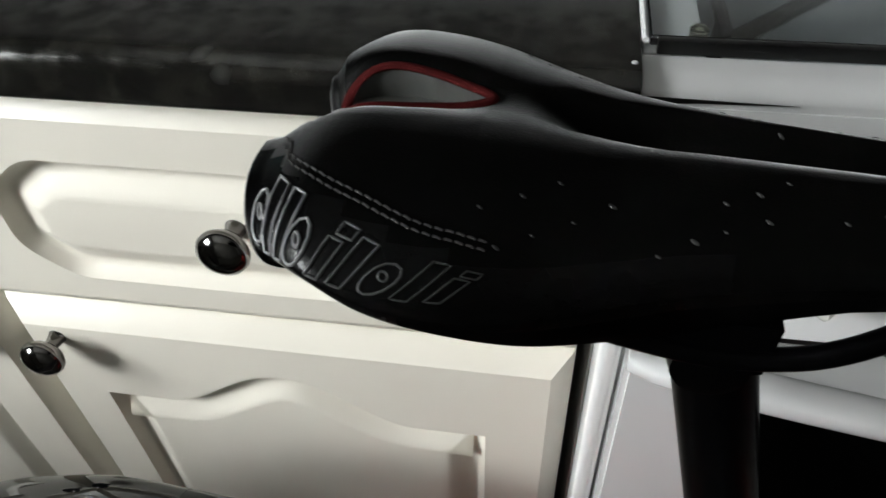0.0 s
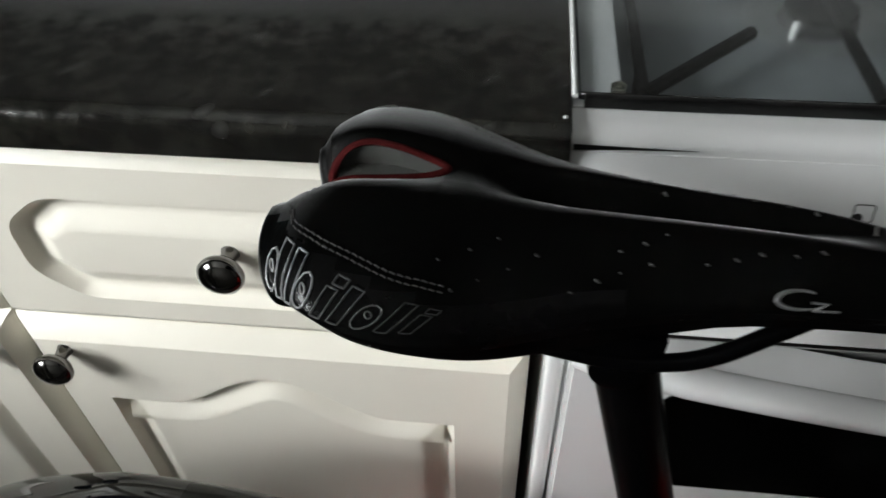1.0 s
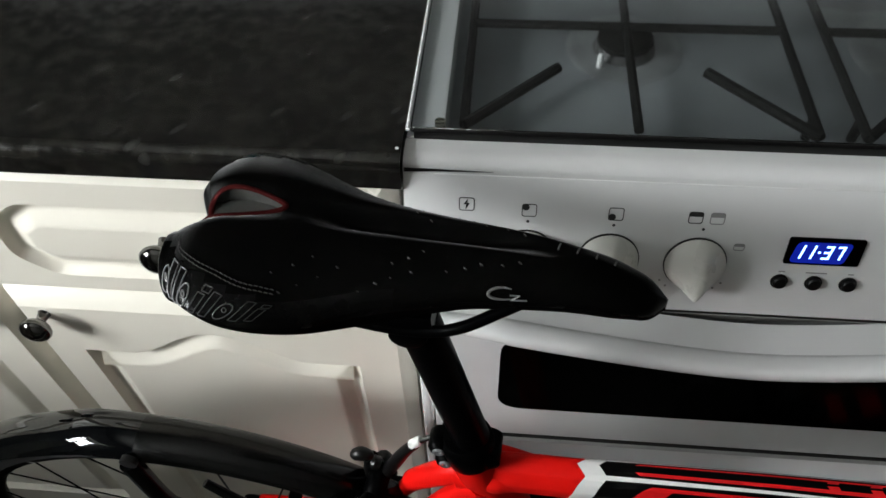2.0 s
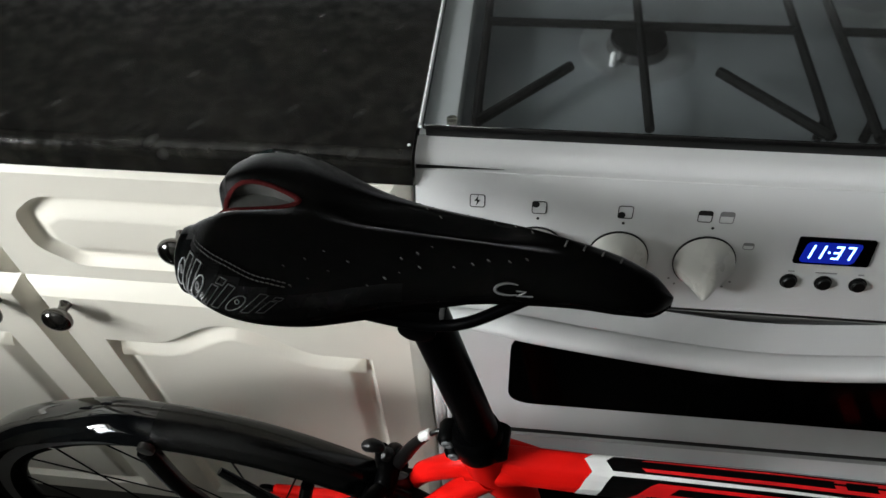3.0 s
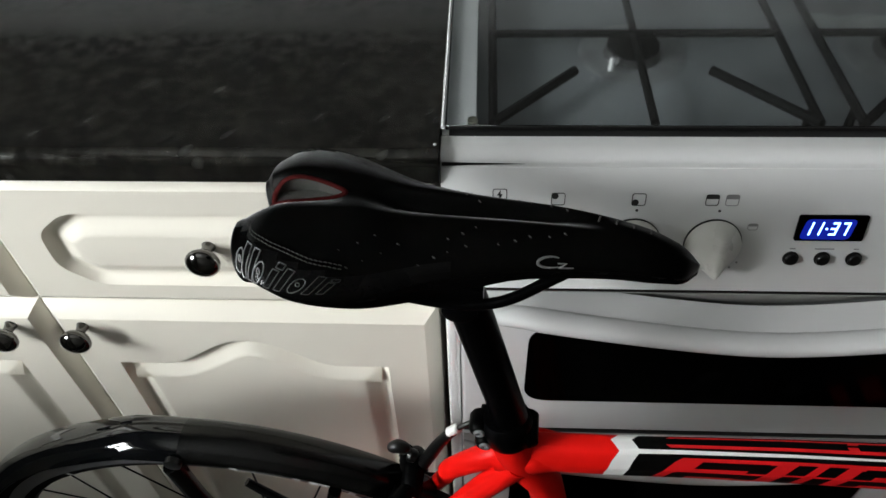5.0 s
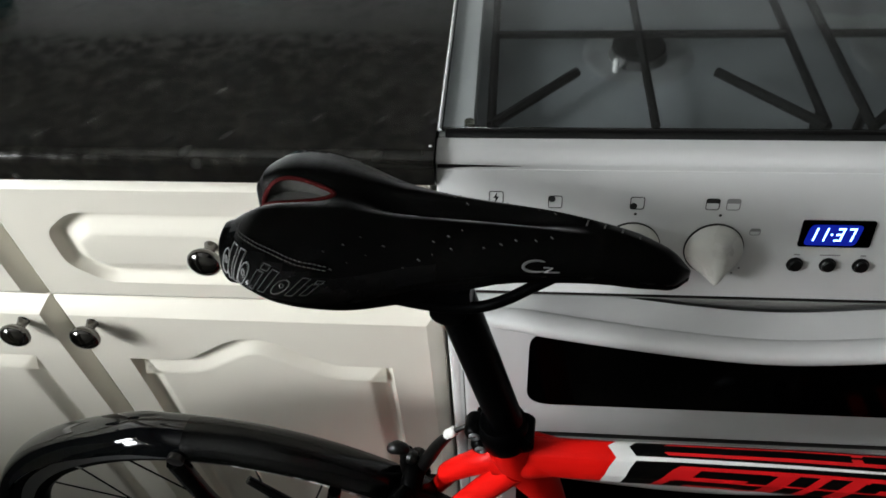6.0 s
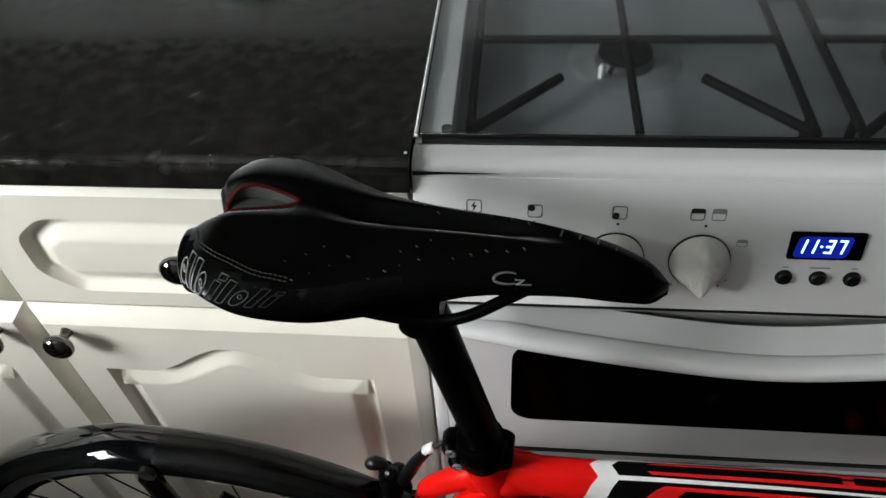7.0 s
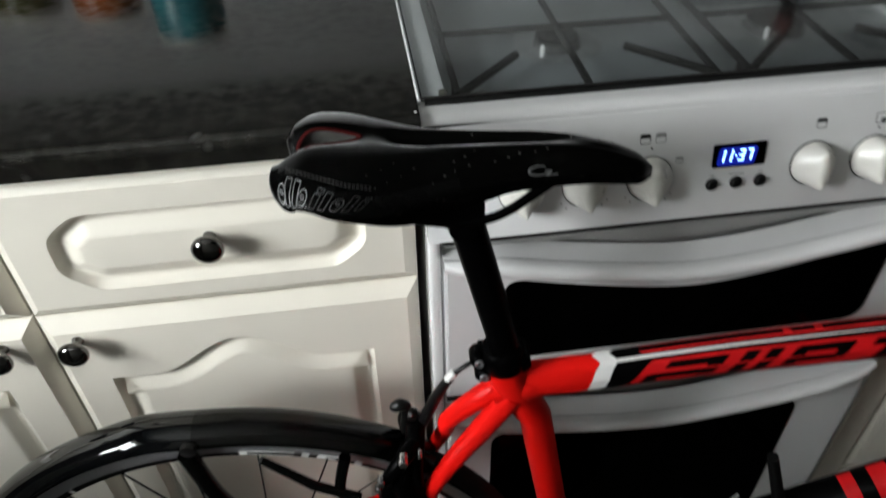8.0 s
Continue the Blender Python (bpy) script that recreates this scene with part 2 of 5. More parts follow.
def spline(points, steps=8):
    """A smooth curve through points."""
    pts = [Vector(p) for p in points]
    pts = [2 * pts[0] - pts[1]] + pts + [2 * pts[-1] - pts[-2]]
    out = []
    for i in range(1, len(pts) - 2):
        a, b, c, d = pts[i - 1 : i + 3]
        for k in range(steps):
            t = k / steps
            out.append(0.5 * (2 * b + (c - a) * t + (2 * a - 5 * b + 4 * c - d) * t * t + (3 * b - a - 3 * c + d) * t ** 3))
    return out + [pts[-2]]


def sweep(points, radius, segs=14, bm=None, closed=False):
    """A tube along points; radius is one number, or one for each point."""
    pts = [Vector(p) for p in points]
    n = len(pts)
    if isinstance(radius, (int, float)):
        rad = [radius] * n
    else:
        rad = np.interp(np.linspace(0, 1, n), np.linspace(0, 1, len(radius)), radius).tolist()
    rings, side = [], None
    for i, p in enumerate(pts):
        if closed:
            ahead = pts[(i + 1) % n] - pts[i - 1]
        else:
            ahead = pts[min(n - 1, i + 1)] - pts[max(0, i - 1)]
        ahead.normalize()
        if side is None:
            side = ahead.orthogonal()
        side = (side - ahead * side.dot(ahead)).normalized()
        up = ahead.cross(side)
        rings.append([p + rad[i] * (math.cos(2 * math.pi * k / segs) * side + math.sin(2 * math.pi * k / segs) * up) for k in range(segs)])
    if closed:
        rings.append(rings[0])
        bm = loft(rings, True, False, bm)
        bmesh.ops.remove_doubles(bm, verts=bm.verts, dist=1e-6)
        return bm
    return loft(rings, True, True, bm)


def turned(profile, segs=32, centre=(0, 0, 0), axis="z", bm=None):
    """A turned body from a profile of (radius, height)."""
    c = Vector(centre)
    rings = []
    for r, h in profile:
        ring = []
        for k in range(segs):
            a = 2 * math.pi * k / segs
            p = (r * math.cos(a), r * math.sin(a), h)
            if axis == "y":
                p = (r * math.cos(a), h, r * math.sin(a))
            if axis == "x":
                p = (h, r * math.cos(a), r * math.sin(a))
            ring.append(c + Vector(p))
        rings.append(ring)
    return loft(rings, True, True, bm)


def inset(loop, d):
    """A closed loop in the plane, moved inwards by d (counter-clockwise)."""
    out, n = [], len(loop)
    for i in range(n):
        a, b, c = Vector(loop[i - 1]), Vector(loop[i]), Vector(loop[(i + 1) % n])
        e, f = (b - a).normalized(), (c - b).normalized()
        ne, nf = Vector((-e.y, e.x)), Vector((-f.y, f.x))
        m = ne + nf
        m = m / max(0.3, m.dot(ne)) if m.length > 1e-6 else ne
        out.append(tuple(b + d * m))
    return out


def moulded_front(x0, x1, z0, z1, groove, thick=0.019):
    """A cabinet front in the plane y = 0, bevelled round its rim, with a routed groove along a loop."""
    bm = bmesh.new()
    rect = [(x0, z0), (x1, z0), (x1, z1), (x0, z1)]
    ring = lambda loop, y: [bm.verts.new((p[0], y, p[1])) for p in loop]  # noqa: E731

    def band(a, b):
        for i in range(len(a)):
            j = (i + 1) % len(a)
            bm.faces.new((a[i], a[j], b[j], b[i]))

    def edges_of(loop):
        return [bm.edges.get((loop[i], loop[(i + 1) % len(loop)])) or bm.edges.new((loop[i], loop[(i + 1) % len(loop)])) for i in range(len(loop))]

    back, rim = ring(rect, thick), ring(rect, 0.0135)
    lip, face = ring(inset(rect, 0.0025), 0.0100), ring([(x0 + 0.0140, z0 + 0.0175), (x1 - 0.0140, z0 + 0.0175), (x1 - 0.0140, z1 - 0.0175), (x0 + 0.0140, z1 - 0.0175)], 0.0)
    bm.faces.new(back)
    band(back, rim), band(rim, lip), band(lip, face)
    steps = [(0.0, 0.0), (0.0010, 0.0018), (0.0052, 0.0072), (0.0075, 0.0088), (0.0095, 0.0092), (0.0115, 0.0088), (0.0142, 0.0074), (0.0205, 0.0036), (0.0248, 0.0012), (0.0275, 0.0003), (0.0295, 0.0001)]
    loops = [ring(inset(groove, d), y) for d, y in steps]
    for a, b in zip(loops, loops[1:]):
        band(a, b)
    bmesh.ops.triangle_fill(bm, use_beauty=True, edges=edges_of(face) + edges_of(loops[0]))
    bmesh.ops.triangle_fill(bm, use_beauty=True, edges=edges_of(loops[-1]))
    return bm


def plate_flat(loop, z0, z1):
    """A flat plate of a loop in x and y, from z0 to z1."""
    return loft([[(x, y, z) for x, y in loop] for z in (z0, z1)])


def rounded_loop(corners, steps=6):
    """A loop with rounded corners, from (x, z, radius)."""
    out, n = [], len(corners)
    for i in range(n):
        a, b, c = (Vector(corners[(i + k) % n][:2]) for k in (-1, 0, 1))
        r = corners[i][2]
        if r <= 0:
            out.append(tuple(b))
            continue
        p, q = b + (a - b).normalized() * r, b + (c - b).normalized() * r
        for k in range(steps + 1):
            t = k / steps
            out.append(tuple((1 - t) ** 2 * p + 2 * t * (1 - t) * b + t * t * q))
    return out


def plate(loop, y0, y1, bm=None):
    """A flat plate of a loop in x and z, from y0 to y1."""
    bm = bm or bmesh.new()
    a, b = [bm.verts.new((p[0], y0, p[1])) for p in loop], [bm.verts.new((p[0], y1, p[1])) for p in loop]
    bm.faces.new(a)
    bm.faces.new(b[::-1])
    for i in range(len(a)):
        j = (i + 1) % len(a)
        bm.faces.new((a[j], a[i], b[i], b[j]))
    return bm


def structure(name, bm, mat, label):
    return tagged(part(name, bm, mat), label, kind="structure")


# ---- the room ----
X0, X1, Y0, Y1, TOP = WIN_X, 2.3, -1.9, 0.62, 2.40
structure("floor", box(X0 - 0.2, X1 + 0.2, Y0 - 0.2, Y1 + 0.2, FLOOR - 0.1, FLOOR), FLOORING, "grey vinyl kitchen floor, worn and dull")
structure("ceiling", box(X0 - 0.2, X1 + 0.2, Y0 - 0.2, Y1 + 0.2, TOP, TOP + 0.1), CEILING, "plain white painted kitchen ceiling")
structure("wall_north", box(X0, X1, Y1, Y1 + 0.12, FLOOR, TOP), WALL_DARK, "dark painted wall behind the worktop")
structure("trim", box(X0, X1, Y1 - 0.008, Y1 - 0.001, 0.86, 1.185), SPLASH, "pale splashback along the worktop")
structure("wall_south", box(X0, X1, Y0 - 0.12, Y0, FLOOR, TOP), WALL, "dull painted wall opposite the cabinets")
structure("wall_east", box(X1, X1 + 0.12, Y0 - 0.12, Y1 + 0.12, FLOOR, TOP), WALL, "dull painted end wall of the kitchen")
WT = 0.20
west = box(X0 - WT, X0, Y0 - 0.12, WIN_Y0, FLOOR, TOP)
box(X0 - WT, X0, WIN_Y1, Y1 + 0.12, FLOOR, TOP, bm=west)
box(X0 - WT, X0, WIN_Y0, WIN_Y1, FLOOR, WIN_Z0, bm=west)
box(X0 - WT, X0, WIN_Y0, WIN_Y1, WIN_Z1, TOP, bm=west)
structure("wall_west", west, WALL, "dull painted wall with the kitchen window")

# unseen pier, added only to block window light from the cooker's lower right
structure("wall_shade_pier", box(-0.74, -0.62, -0.92, -0.58, FLOOR, 1.08), WALL, "waist-high pier out of view, added to shade the cooker's lower right")
# unseen half wall, added to keep window light off the low left cabinets
structure("wall_shade_low", box(X0, -0.62, -0.36, -0.29, FLOOR, 0.81), WALL, "half-height wall out of view, added to shade the low cabinets")
window = tagged(new("window_1"), "white plastic kitchen window with two panes", "window", kind="structure")
window.matrix_world = pose(X0 - WT + 0.05, (WIN_Y0 + WIN_Y1) / 2, WIN_Z0)
wy = (WIN_Y1 - WIN_Y0) / 2
wh = WIN_Z1 - WIN_Z0
wf = box(-0.03, 0.03, -wy, -wy + 0.05, 0, wh)
box(-0.03, 0.03, wy - 0.05, wy, 0, wh, bm=wf)
box(-0.03, 0.03, -wy + 0.05, wy - 0.05, 0, 0.05, bm=wf)
box(-0.03, 0.03, -wy + 0.05, wy - 0.05, wh - 0.05, wh, bm=wf)
box(-0.03, 0.03, 0.08, 0.13, 0.05, wh - 0.05, bm=wf)
part("window_frame", wf, PVC, window)
PANE = glass_material("clear_pane", (1, 1, 1))
for a, b in ((-wy + 0.05, 0.08), (0.13, wy - 0.05)):
    pane = part("pane", box(-0.004, 0.004, a, b, 0.05, wh - 0.05), PANE, window)
    pane.visible_shadow = False


# ---- base cabinets ----
def knob_mesh():
    return turned([(0.0065, 0.0), (0.0055, -0.003), (0.0048, -0.008), (0.006, -0.011), (0.0115, -0.0135), (0.0148, -0.0175), (0.0154, -0.0205), (0.0140, -0.0240), (0.0100, -0.0270), (0.005, -0.0284), (0.0005, -0.0288)], 28, axis="y")


def base_cabinet(x, width, knob_side, label):
    """A floor cabinet with a drawer over a door with an arched panel; its fronts stand in the plane y = 0."""
    cab = thing("base_cabinet", x + width / 2, 0.3, FLOOR, label, "cabinet", "cream base cabinets")
    back = Vector((-x - width / 2, -0.3, -FLOOR))
    body = box(x + 0.001, x + width - 0.001, 0.021, 0.58, 0.105, 0.878)
    part("body", body, CARCASS, cab, shift=back)
    part("plinth", box(x, x + width, 0.07, 0.088, FLOOR, 0.104), CREAM, cab, shift=back)
    a, b = x + 0.0015, x + width - 0.0015
    m = (a + b) / 2
    dz0, dz1 = 0.7020, 0.8765
    c, r = 0.031, 0.013
    gx0, gx1, gz0, gz1 = a + 0.050, b - 0.050, 0.738, 0.832
    groove = rounded_loop([(gx0 + c, gz0, r), (gx1 - c, gz0, r), (gx1, gz0 + c - 0.006, r), (gx1, gz1 - c + 0.006, r), (gx1 - c, gz1, r), (gx0 + c, gz1, r), (gx0, gz1 - c + 0.006, r), (gx0, gz0 + c - 0.006, r)], 5)
    drawer = part("drawer_front", moulded_front(a, b, dz0, dz1, groove), CREAM, cab, shift=back, angle=30)
    knob = part("knob", knob_mesh(), PEWTER, drawer, "round black nickel knob", shift=Vector((m, 0.0005, 0.793)) + back)
    z0, z1 = 0.11, 0.6995
    s0, s1, zs = a + 0.0510, b - 0.0555, 0.606
    half, pm = (s1 - s0) / 2, (s0 + s1) / 2
    top = []
    for k in range(33):
        t = 1 - 2 * k / 32
        lift = 0.044 * (0.5 + 0.5 * math.cos(math.pi * min(1, abs(t) / 0.63))) ** 0.85
        top.append((pm + t * half, zs + lift))
    loop = [(s0, z0 + 0.06), (s1, z0 + 0.06)] + top
    door = part("door", moulded_front(a, b, z0, z1, loop), CREAM, cab, shift=back, angle=30)
    kx = a + 0.036 if knob_side < 0 else b - 0.036
    part("knob", knob_mesh(), PEWTER, door, "round black nickel knob", shift=Vector((kx, 0.0005, 0.671)) + back)
    return cab


W = 0.4
base_cabinet(-W - 0.0005, W, -1, "cream cabinet with a moulded drawer and an arched door, black knobs")
base_cabinet(-2 * W - 0.0005, W, 1, "cream cabinet with an arched door, knob beside its neighbour's")
base_cabinet(-3 * W - 0.0005, W, -1, "cream cabinet with drawer and arched door, further along")
COOK_X0, COOK_X1 = 0.007, 0.593
base_cabinet(COOK_X1 + 0.012, W, 1, "cream cabinet with an arched door beside the cooker")
base_cabinet(COOK_X1 + 0.012 + W, W, -1, "cream cabinet with an arched door, far end of the run")


def worktop(x0, x1, label):
    t = thing("worktop", (x0 + x1) / 2, 0.3, 0.8785, label, "worktop", "dark worktops")
    prof = [(0.0, 0.8795)]
    for k in range(9):
        a = math.pi / 2 * k / 8
        prof.append((-0.013 + 0.004 * (1 - math.sin(a)), 0.8835 - 0.004 * math.cos(a)))
    for k in range(11):
        a = math.pi / 2 * k / 10
        prof.append((-0.013 + 0.012 * (1 - math.cos(a)), 0.897 + 0.012 * math.sin(a)))
    prof.append((0.0, 0.909))
    back = Vector((-(x0 + x1) / 2, -0.3, -0.8785))
    part("top", box(x0, x1, 0.0, Y1 - 0.002, 0.8795, 0.909), WORKTOP, t, shift=back)
    bm = loft([[(x, y, z) for y, z in prof] for x in (x0, x1)])
    part("front_edge", bm, WORKTOP, t, "rounded front edge", shift=back)
    return t


left_top = worktop(-3 * W, 0.0060, "dark speckled laminate worktop with a rounded front edge")
# a white dot stands in for the glint on the worktop's corner
part("corner_glint", turned([(0.0014, -0.0002), (0.0013, 0.0003), (0.0002, 0.0006)], 10, (0.0030, 0.0005, 0.9091)), PVC, left_top, "tiny white dot imitating a glint at the corner", shift=Vector((1.5 * W - 0.003, -0.3, -0.8785)))
worktop(COOK_X1 + 0.008, COOK_X1 + 0.85, "dark speckled worktop on the cooker's other side")


# ---- the cooker ----
CW = (COOK_X0 + COOK_X1) / 2
cooker = thing("freestanding_cooker", CW, 0.3, FLOOR, "white gas cooker with glass lid, double oven and lit clock", "cooker")
CB = Vector((-CW, -0.3, -FLOOR))
part("body", box(COOK_X0, COOK_X1, 0.022, 0.60, FLOOR + 0.02, 0.8725, 0.003), ENAMEL, cooker, shift=CB)
for a, b in ((COOK_X0, COOK_X0 + 0.0125), (COOK_X1 - 0.0125, COOK_X1)):
    part("front_post", box(a, b, -0.022, 0.008, FLOOR + 0.06, 0.784, 0.005, 3), ENAMEL, cooker, shift=CB)
part("plinth", box(COOK_X0 + 0.01, COOK_X1 - 0.01, 0.0, 0.02, FLOOR, FLOOR + 0.075, 0.002), ENAMEL_SHADE_TONED, cooker, shift=CB)

# hob top: a rounded nose in front, side and back rims, and a sunken tray
nose = [(0.0176, 0.8725), (0.004, 0.8725), (-0.0072, 0.8925)]
for k in range(12):
    a = math.pi / 2 * k / 11
    nose.append((-0.0062 + 0.014 * (1 - math.cos(a)), 0.8952 + 0.0088 * math.sin(a)))
nose += [(0.0162, 0.9042), (0.0174, 0.9030), (0.0176, 0.880)]
part("front_nose", loft([[(x, y, z) for y, z in nose] for x in (COOK_X0, COOK_X1)]), ENAMEL, cooker, shift=CB)
part("side_rim", box(COOK_X0, COOK_X0 + 0.027, 0.018, 0.6, 0.8728, 0.9045, 0.002), ENAMEL, cooker, shift=CB)
part("side_rim", box(COOK_X1 - 0.027, COOK_X1, 0.018, 0.6, 0.8728, 0.9045, 0.002), ENAMEL, cooker, shift=CB)
part("back_rim", box(COOK_X0 + 0.027, COOK_X1 - 0.027, 0.57, 0.6, 0.8728, 0.9045, 0.002), ENAMEL, cooker, shift=CB)
part("hob_tray", box(COOK_X0 + 0.02, COOK_X1 - 0.02, 0.0178, 0.575, 0.8660, 0.8770, 0.002), HOB_STEEL, cooker, "pale smeared hob tray under the glass", shift=CB)


def burner(x, y, r):
    base = turned([(r * 1.10, 0.8771), (r * 1.08, 0.8790), (r * 1.00, 0.8815), (r * 0.97, 0.8840)], 36, (x, y, 0))
    ob = part("burner", base, BURNER, cooker, "dull steel gas burner ring", shift=CB)
    part("spill_ring", turned([(r * 2.05, 0.8771), (r * 2.0, 0.8775), (r * 1.75, 0.8777), (r * 1.55, 0.8773), (r * 1.15, 0.8772)], 48, (x, y, 0)), SPILL, ob, "pale dished ring in the tray", shift=CB)
    part("burner_cap", turned([(r * 0.96, 0.8841), (r * 0.99, 0.8860), (r * 0.96, 0.8881), (r * 0.80, 0.8897), (0.001, 0.8901)], 32, (x, y, 0)), IRON, ob, "black burner cap", shift=CB)
    part("spark_electrode", turned([(0.0026, 0.8771), (0.0026, 0.8875), (0.0020, 0.8890), (0.0003, 0.8895)], 14, (x - 0.022, y - 0.026, 0)), CERAMIC, ob, "small white ceramic spark electrode", shift=CB)


XL, XR = 0.175, COOK_X0 + COOK_X1 - 0.175
for x, y, r in ((XL, 0.166, 0.024), (XL, 0.43, 0.031), (XR, 0.166, 0.031), (XR, 0.43, 0.024)):
    burner(x, y, r)


def grate(x0, x1):
    """A wire pan support over two burners."""
    y0, y1, z, r = 0.040, 0.555, 0.8960, 0.0037
    xm = (x0 + x1) / 2
    g = sweep([(x0, y0, z), (x0, y1 - 0.012, z), (x0 + 0.004, y1 - 0.004, z), (x0 + 0.012, y1, z), (x1 - 0.012, y1, z), (x1 - 0.004, y1 - 0.004, z), (x1, y1 - 0.012, z), (x1, y0, z)], r, 8)
    for ya in (0.169, 0.43):
        sweep([(x0, ya, z), (xm - 0.012, ya, z)], r, 8, bm=g)
        sweep([(xm + 0.012, ya, z), (x1, ya, z)], r, 8, bm=g)
        sweep([(xm - 0.013, ya, z), (xm + 0.013, ya, z)], r, 8, bm=g)
    sweep([(x0, 0.283, z), (xm - 0.010, 0.283, z)], r, 8, bm=g)
    # the middle finger bends over into the cross bar
    sweep([(xm, y0, z), (xm, 0.271, z), (xm + 0.003, 0.279, z), (xm + 0.012, 0.283, z), (x1, 0.283, z)], r, 8, bm=g)
    sweep([(xm, 0.32, z), (xm, y1, z)], r, 8, bm=g)
    for sx, xa in ((1, x0), (-1, x1)):
        for sy, ya in ((1, y0), (-1, y1)):
            sweep([(xa, ya, z), (xa + sx * 0.070, ya + sy * 0.070, z + 0.001)], r * 1.15, 8, bm=g)
    for xa in (x0, x1):
        for ya in (y0 + 0.02, y1 - 0.02):
            sweep([(xa, ya, z), (xa, ya, 0.8771)], r, 8, bm=g)
    part("pan_support", g, IRON, cooker, "black wire pan support", shift=CB)


grate(0.047, 0.301)
grate(0.334, COOK_X1 - 0.04)
lid = part("glass_lid", box(COOK_X0 + 0.003, COOK_X1 - 0.003, 0.020, 0.568, 0.9065, 0.9115, 0.0008, 1), LID_GLASS, cooker, "closed smoked glass hob lid", shift=CB)
lid.visible_shadow = False
part("front_seal", box(COOK_X0 + 0.006, COOK_X1 - 0.006, 0.0150, 0.0196, 0.9052, 0.9118, 0.0008), BLACK_PLASTIC, lid, "black seal along the lid's edge", shift=CB)
part("edge_trim", sweep([(COOK_X0 + 0.0012, 0.02, 0.909), (COOK_X0 + 0.0012, 0.568, 0.909)], 0.0016, 8), ENAMEL, lid, "bright edge trim", shift=CB)
for x in (COOK_X0 + 0.024, COOK_X1 - 0.024):
    part("bumper", turned([(0.004, 0.9046), (0.0042, 0.9085), (0.0042, 0.912), (0.0025, 0.9135), (0.0003, 0.9138)], 16, (x, 0.027, 0)), BEAD, lid, "clear rubber bumper", shift=CB)

# control panel: a tilted plate; things on it are built upright and then laid onto it
TILT_BACK = -14.7
PANEL = pose(0, -0.036, 0.785, TILT_BACK)
PANEL.translation += CB


def on_panel(name, bm, mat, parent, label=""):
    bm.transform(PANEL)
    return part(name, bm, mat, parent, label)


panel = on_panel("control_panel", box(COOK_X0, COOK_X1, 0.0, 0.02, 0.0, 0.1125, 0.0008, 2), ENAMEL, cooker, "sloping white control panel")
on_panel("open_seam", plate([(COOK_X0 + 0.001, 0.1134), (COOK_X0 + 0.025, 0.1146), (COOK_X0 + 0.064, 0.1155), (COOK_X0 + 0.025, 0.1162), (COOK_X0 + 0.001, 0.1166)], 0.0, -0.0006), BLACK_PLASTIC, panel, "dark open end of the panel's seam")


def cooker_knob(x, zl):
    k = on_panel("control_knob", turned([(0.0226, 0.0), (0.0226, -0.0014), (0.0221, -0.0016)], 36, (x, 0, zl), "y"), BLACK_PLASTIC, panel, "ivory control knob with a pointed grip")
    rings = []
    for h, rx, rz, beak, drop in ((0.0014, 0.0232, 0.0232, 0.0, 0), (0.005, 0.0226, 0.0226, 0.0005, 0), (0.008, 0.0205, 0.0214, 0.002, 0), (0.012, 0.0165, 0.0208, 0.004, 0), (0.017, 0.0115, 0.0203, 0.0055, 0), (0.021, 0.0080, 0.0190, 0.0055, 0), (0.0235, 0.0055, 0.0170, 0.0045, 0), (0.0245, 0.0025, 0.0140, 0.003, 0)):
        ring = []
        for i in range(40):
            a = 2 * math.pi * i / 40
            tip = 0.5 * max(0.0, -math.sin(a)) ** 4
            ring.append((x + 0.945 * rx * math.cos(a) * (1 - 0.38 * tip), -h, zl + 0.945 * (rz + beak * tip) * math.sin(a)))
        rings.append(ring)
    on_panel("grip", loft(rings), KNOB_WHITE, k)


for x in (0.097, 0.158, 0.221, 0.385, 0.447, 0.509):
    cooker_knob(x, 0.0462)


def frame_icon(x, z, w, h, line=0.0007):
    outer = rounded_loop([(x - w / 2, z - h / 2, 0.0022), (x + w / 2, z - h / 2, 0.0022), (x + w / 2, z + h / 2, 0.0022), (x - w / 2, z + h / 2, 0.0022)], 4)
    bm = bmesh.new()
    a, b = outer, inset(outer, line)
    rows = [[bm.verts.new((p[0], y, p[1])) for p in loop] for loop, y in ((a, 0.0), (a, -0.0003), (b, -0.0003), (b, 0.0))]
    n = len(a)
    for r, s in zip(rows, rows[1:]):
        for i in range(n):
            bm.faces.new((r[i], r[(i + 1) % n], s[(i + 1) % n], s[i]))
    return bm


def disc(x, z, r, bm=None):
    return turned([(r, 0.0), (r, -0.0003)], 18, (x, 0, z), "y", bm)


ZI = 0.0855
bolt = frame_icon(0.0525, ZI + 0.003, 0.0112, 0.0112, 0.0006)
plate([(0.0532, ZI + 0.0075), (0.0502, ZI + 0.0027), (0.0522, ZI + 0.0027), (0.0514, ZI - 0.0015), (0.0546, ZI + 0.0038), (0.0526, ZI + 0.0038)], 0.0, -0.0003, bm=bolt)
on_panel("ignition_icon", bolt, PRINT, panel)
for x, dx, dz in ((0.0975, -0.0028, 0.0028), (0.159, -0.0028, -0.0028), (0.449, 0.0028, -0.0028), (0.511, 0.0028, 0.0028)):
    icon = frame_icon(x, ZI, 0.0108, 0.0108, 0.0006)
    disc(x + 0.9 * dx, ZI + 0.9 * dz, 0.0026, icon)
    disc(x - 0.0005, ZI - 0.0095, 0.0011, icon)
    on_panel("burner_icon", icon, PRINT, panel)
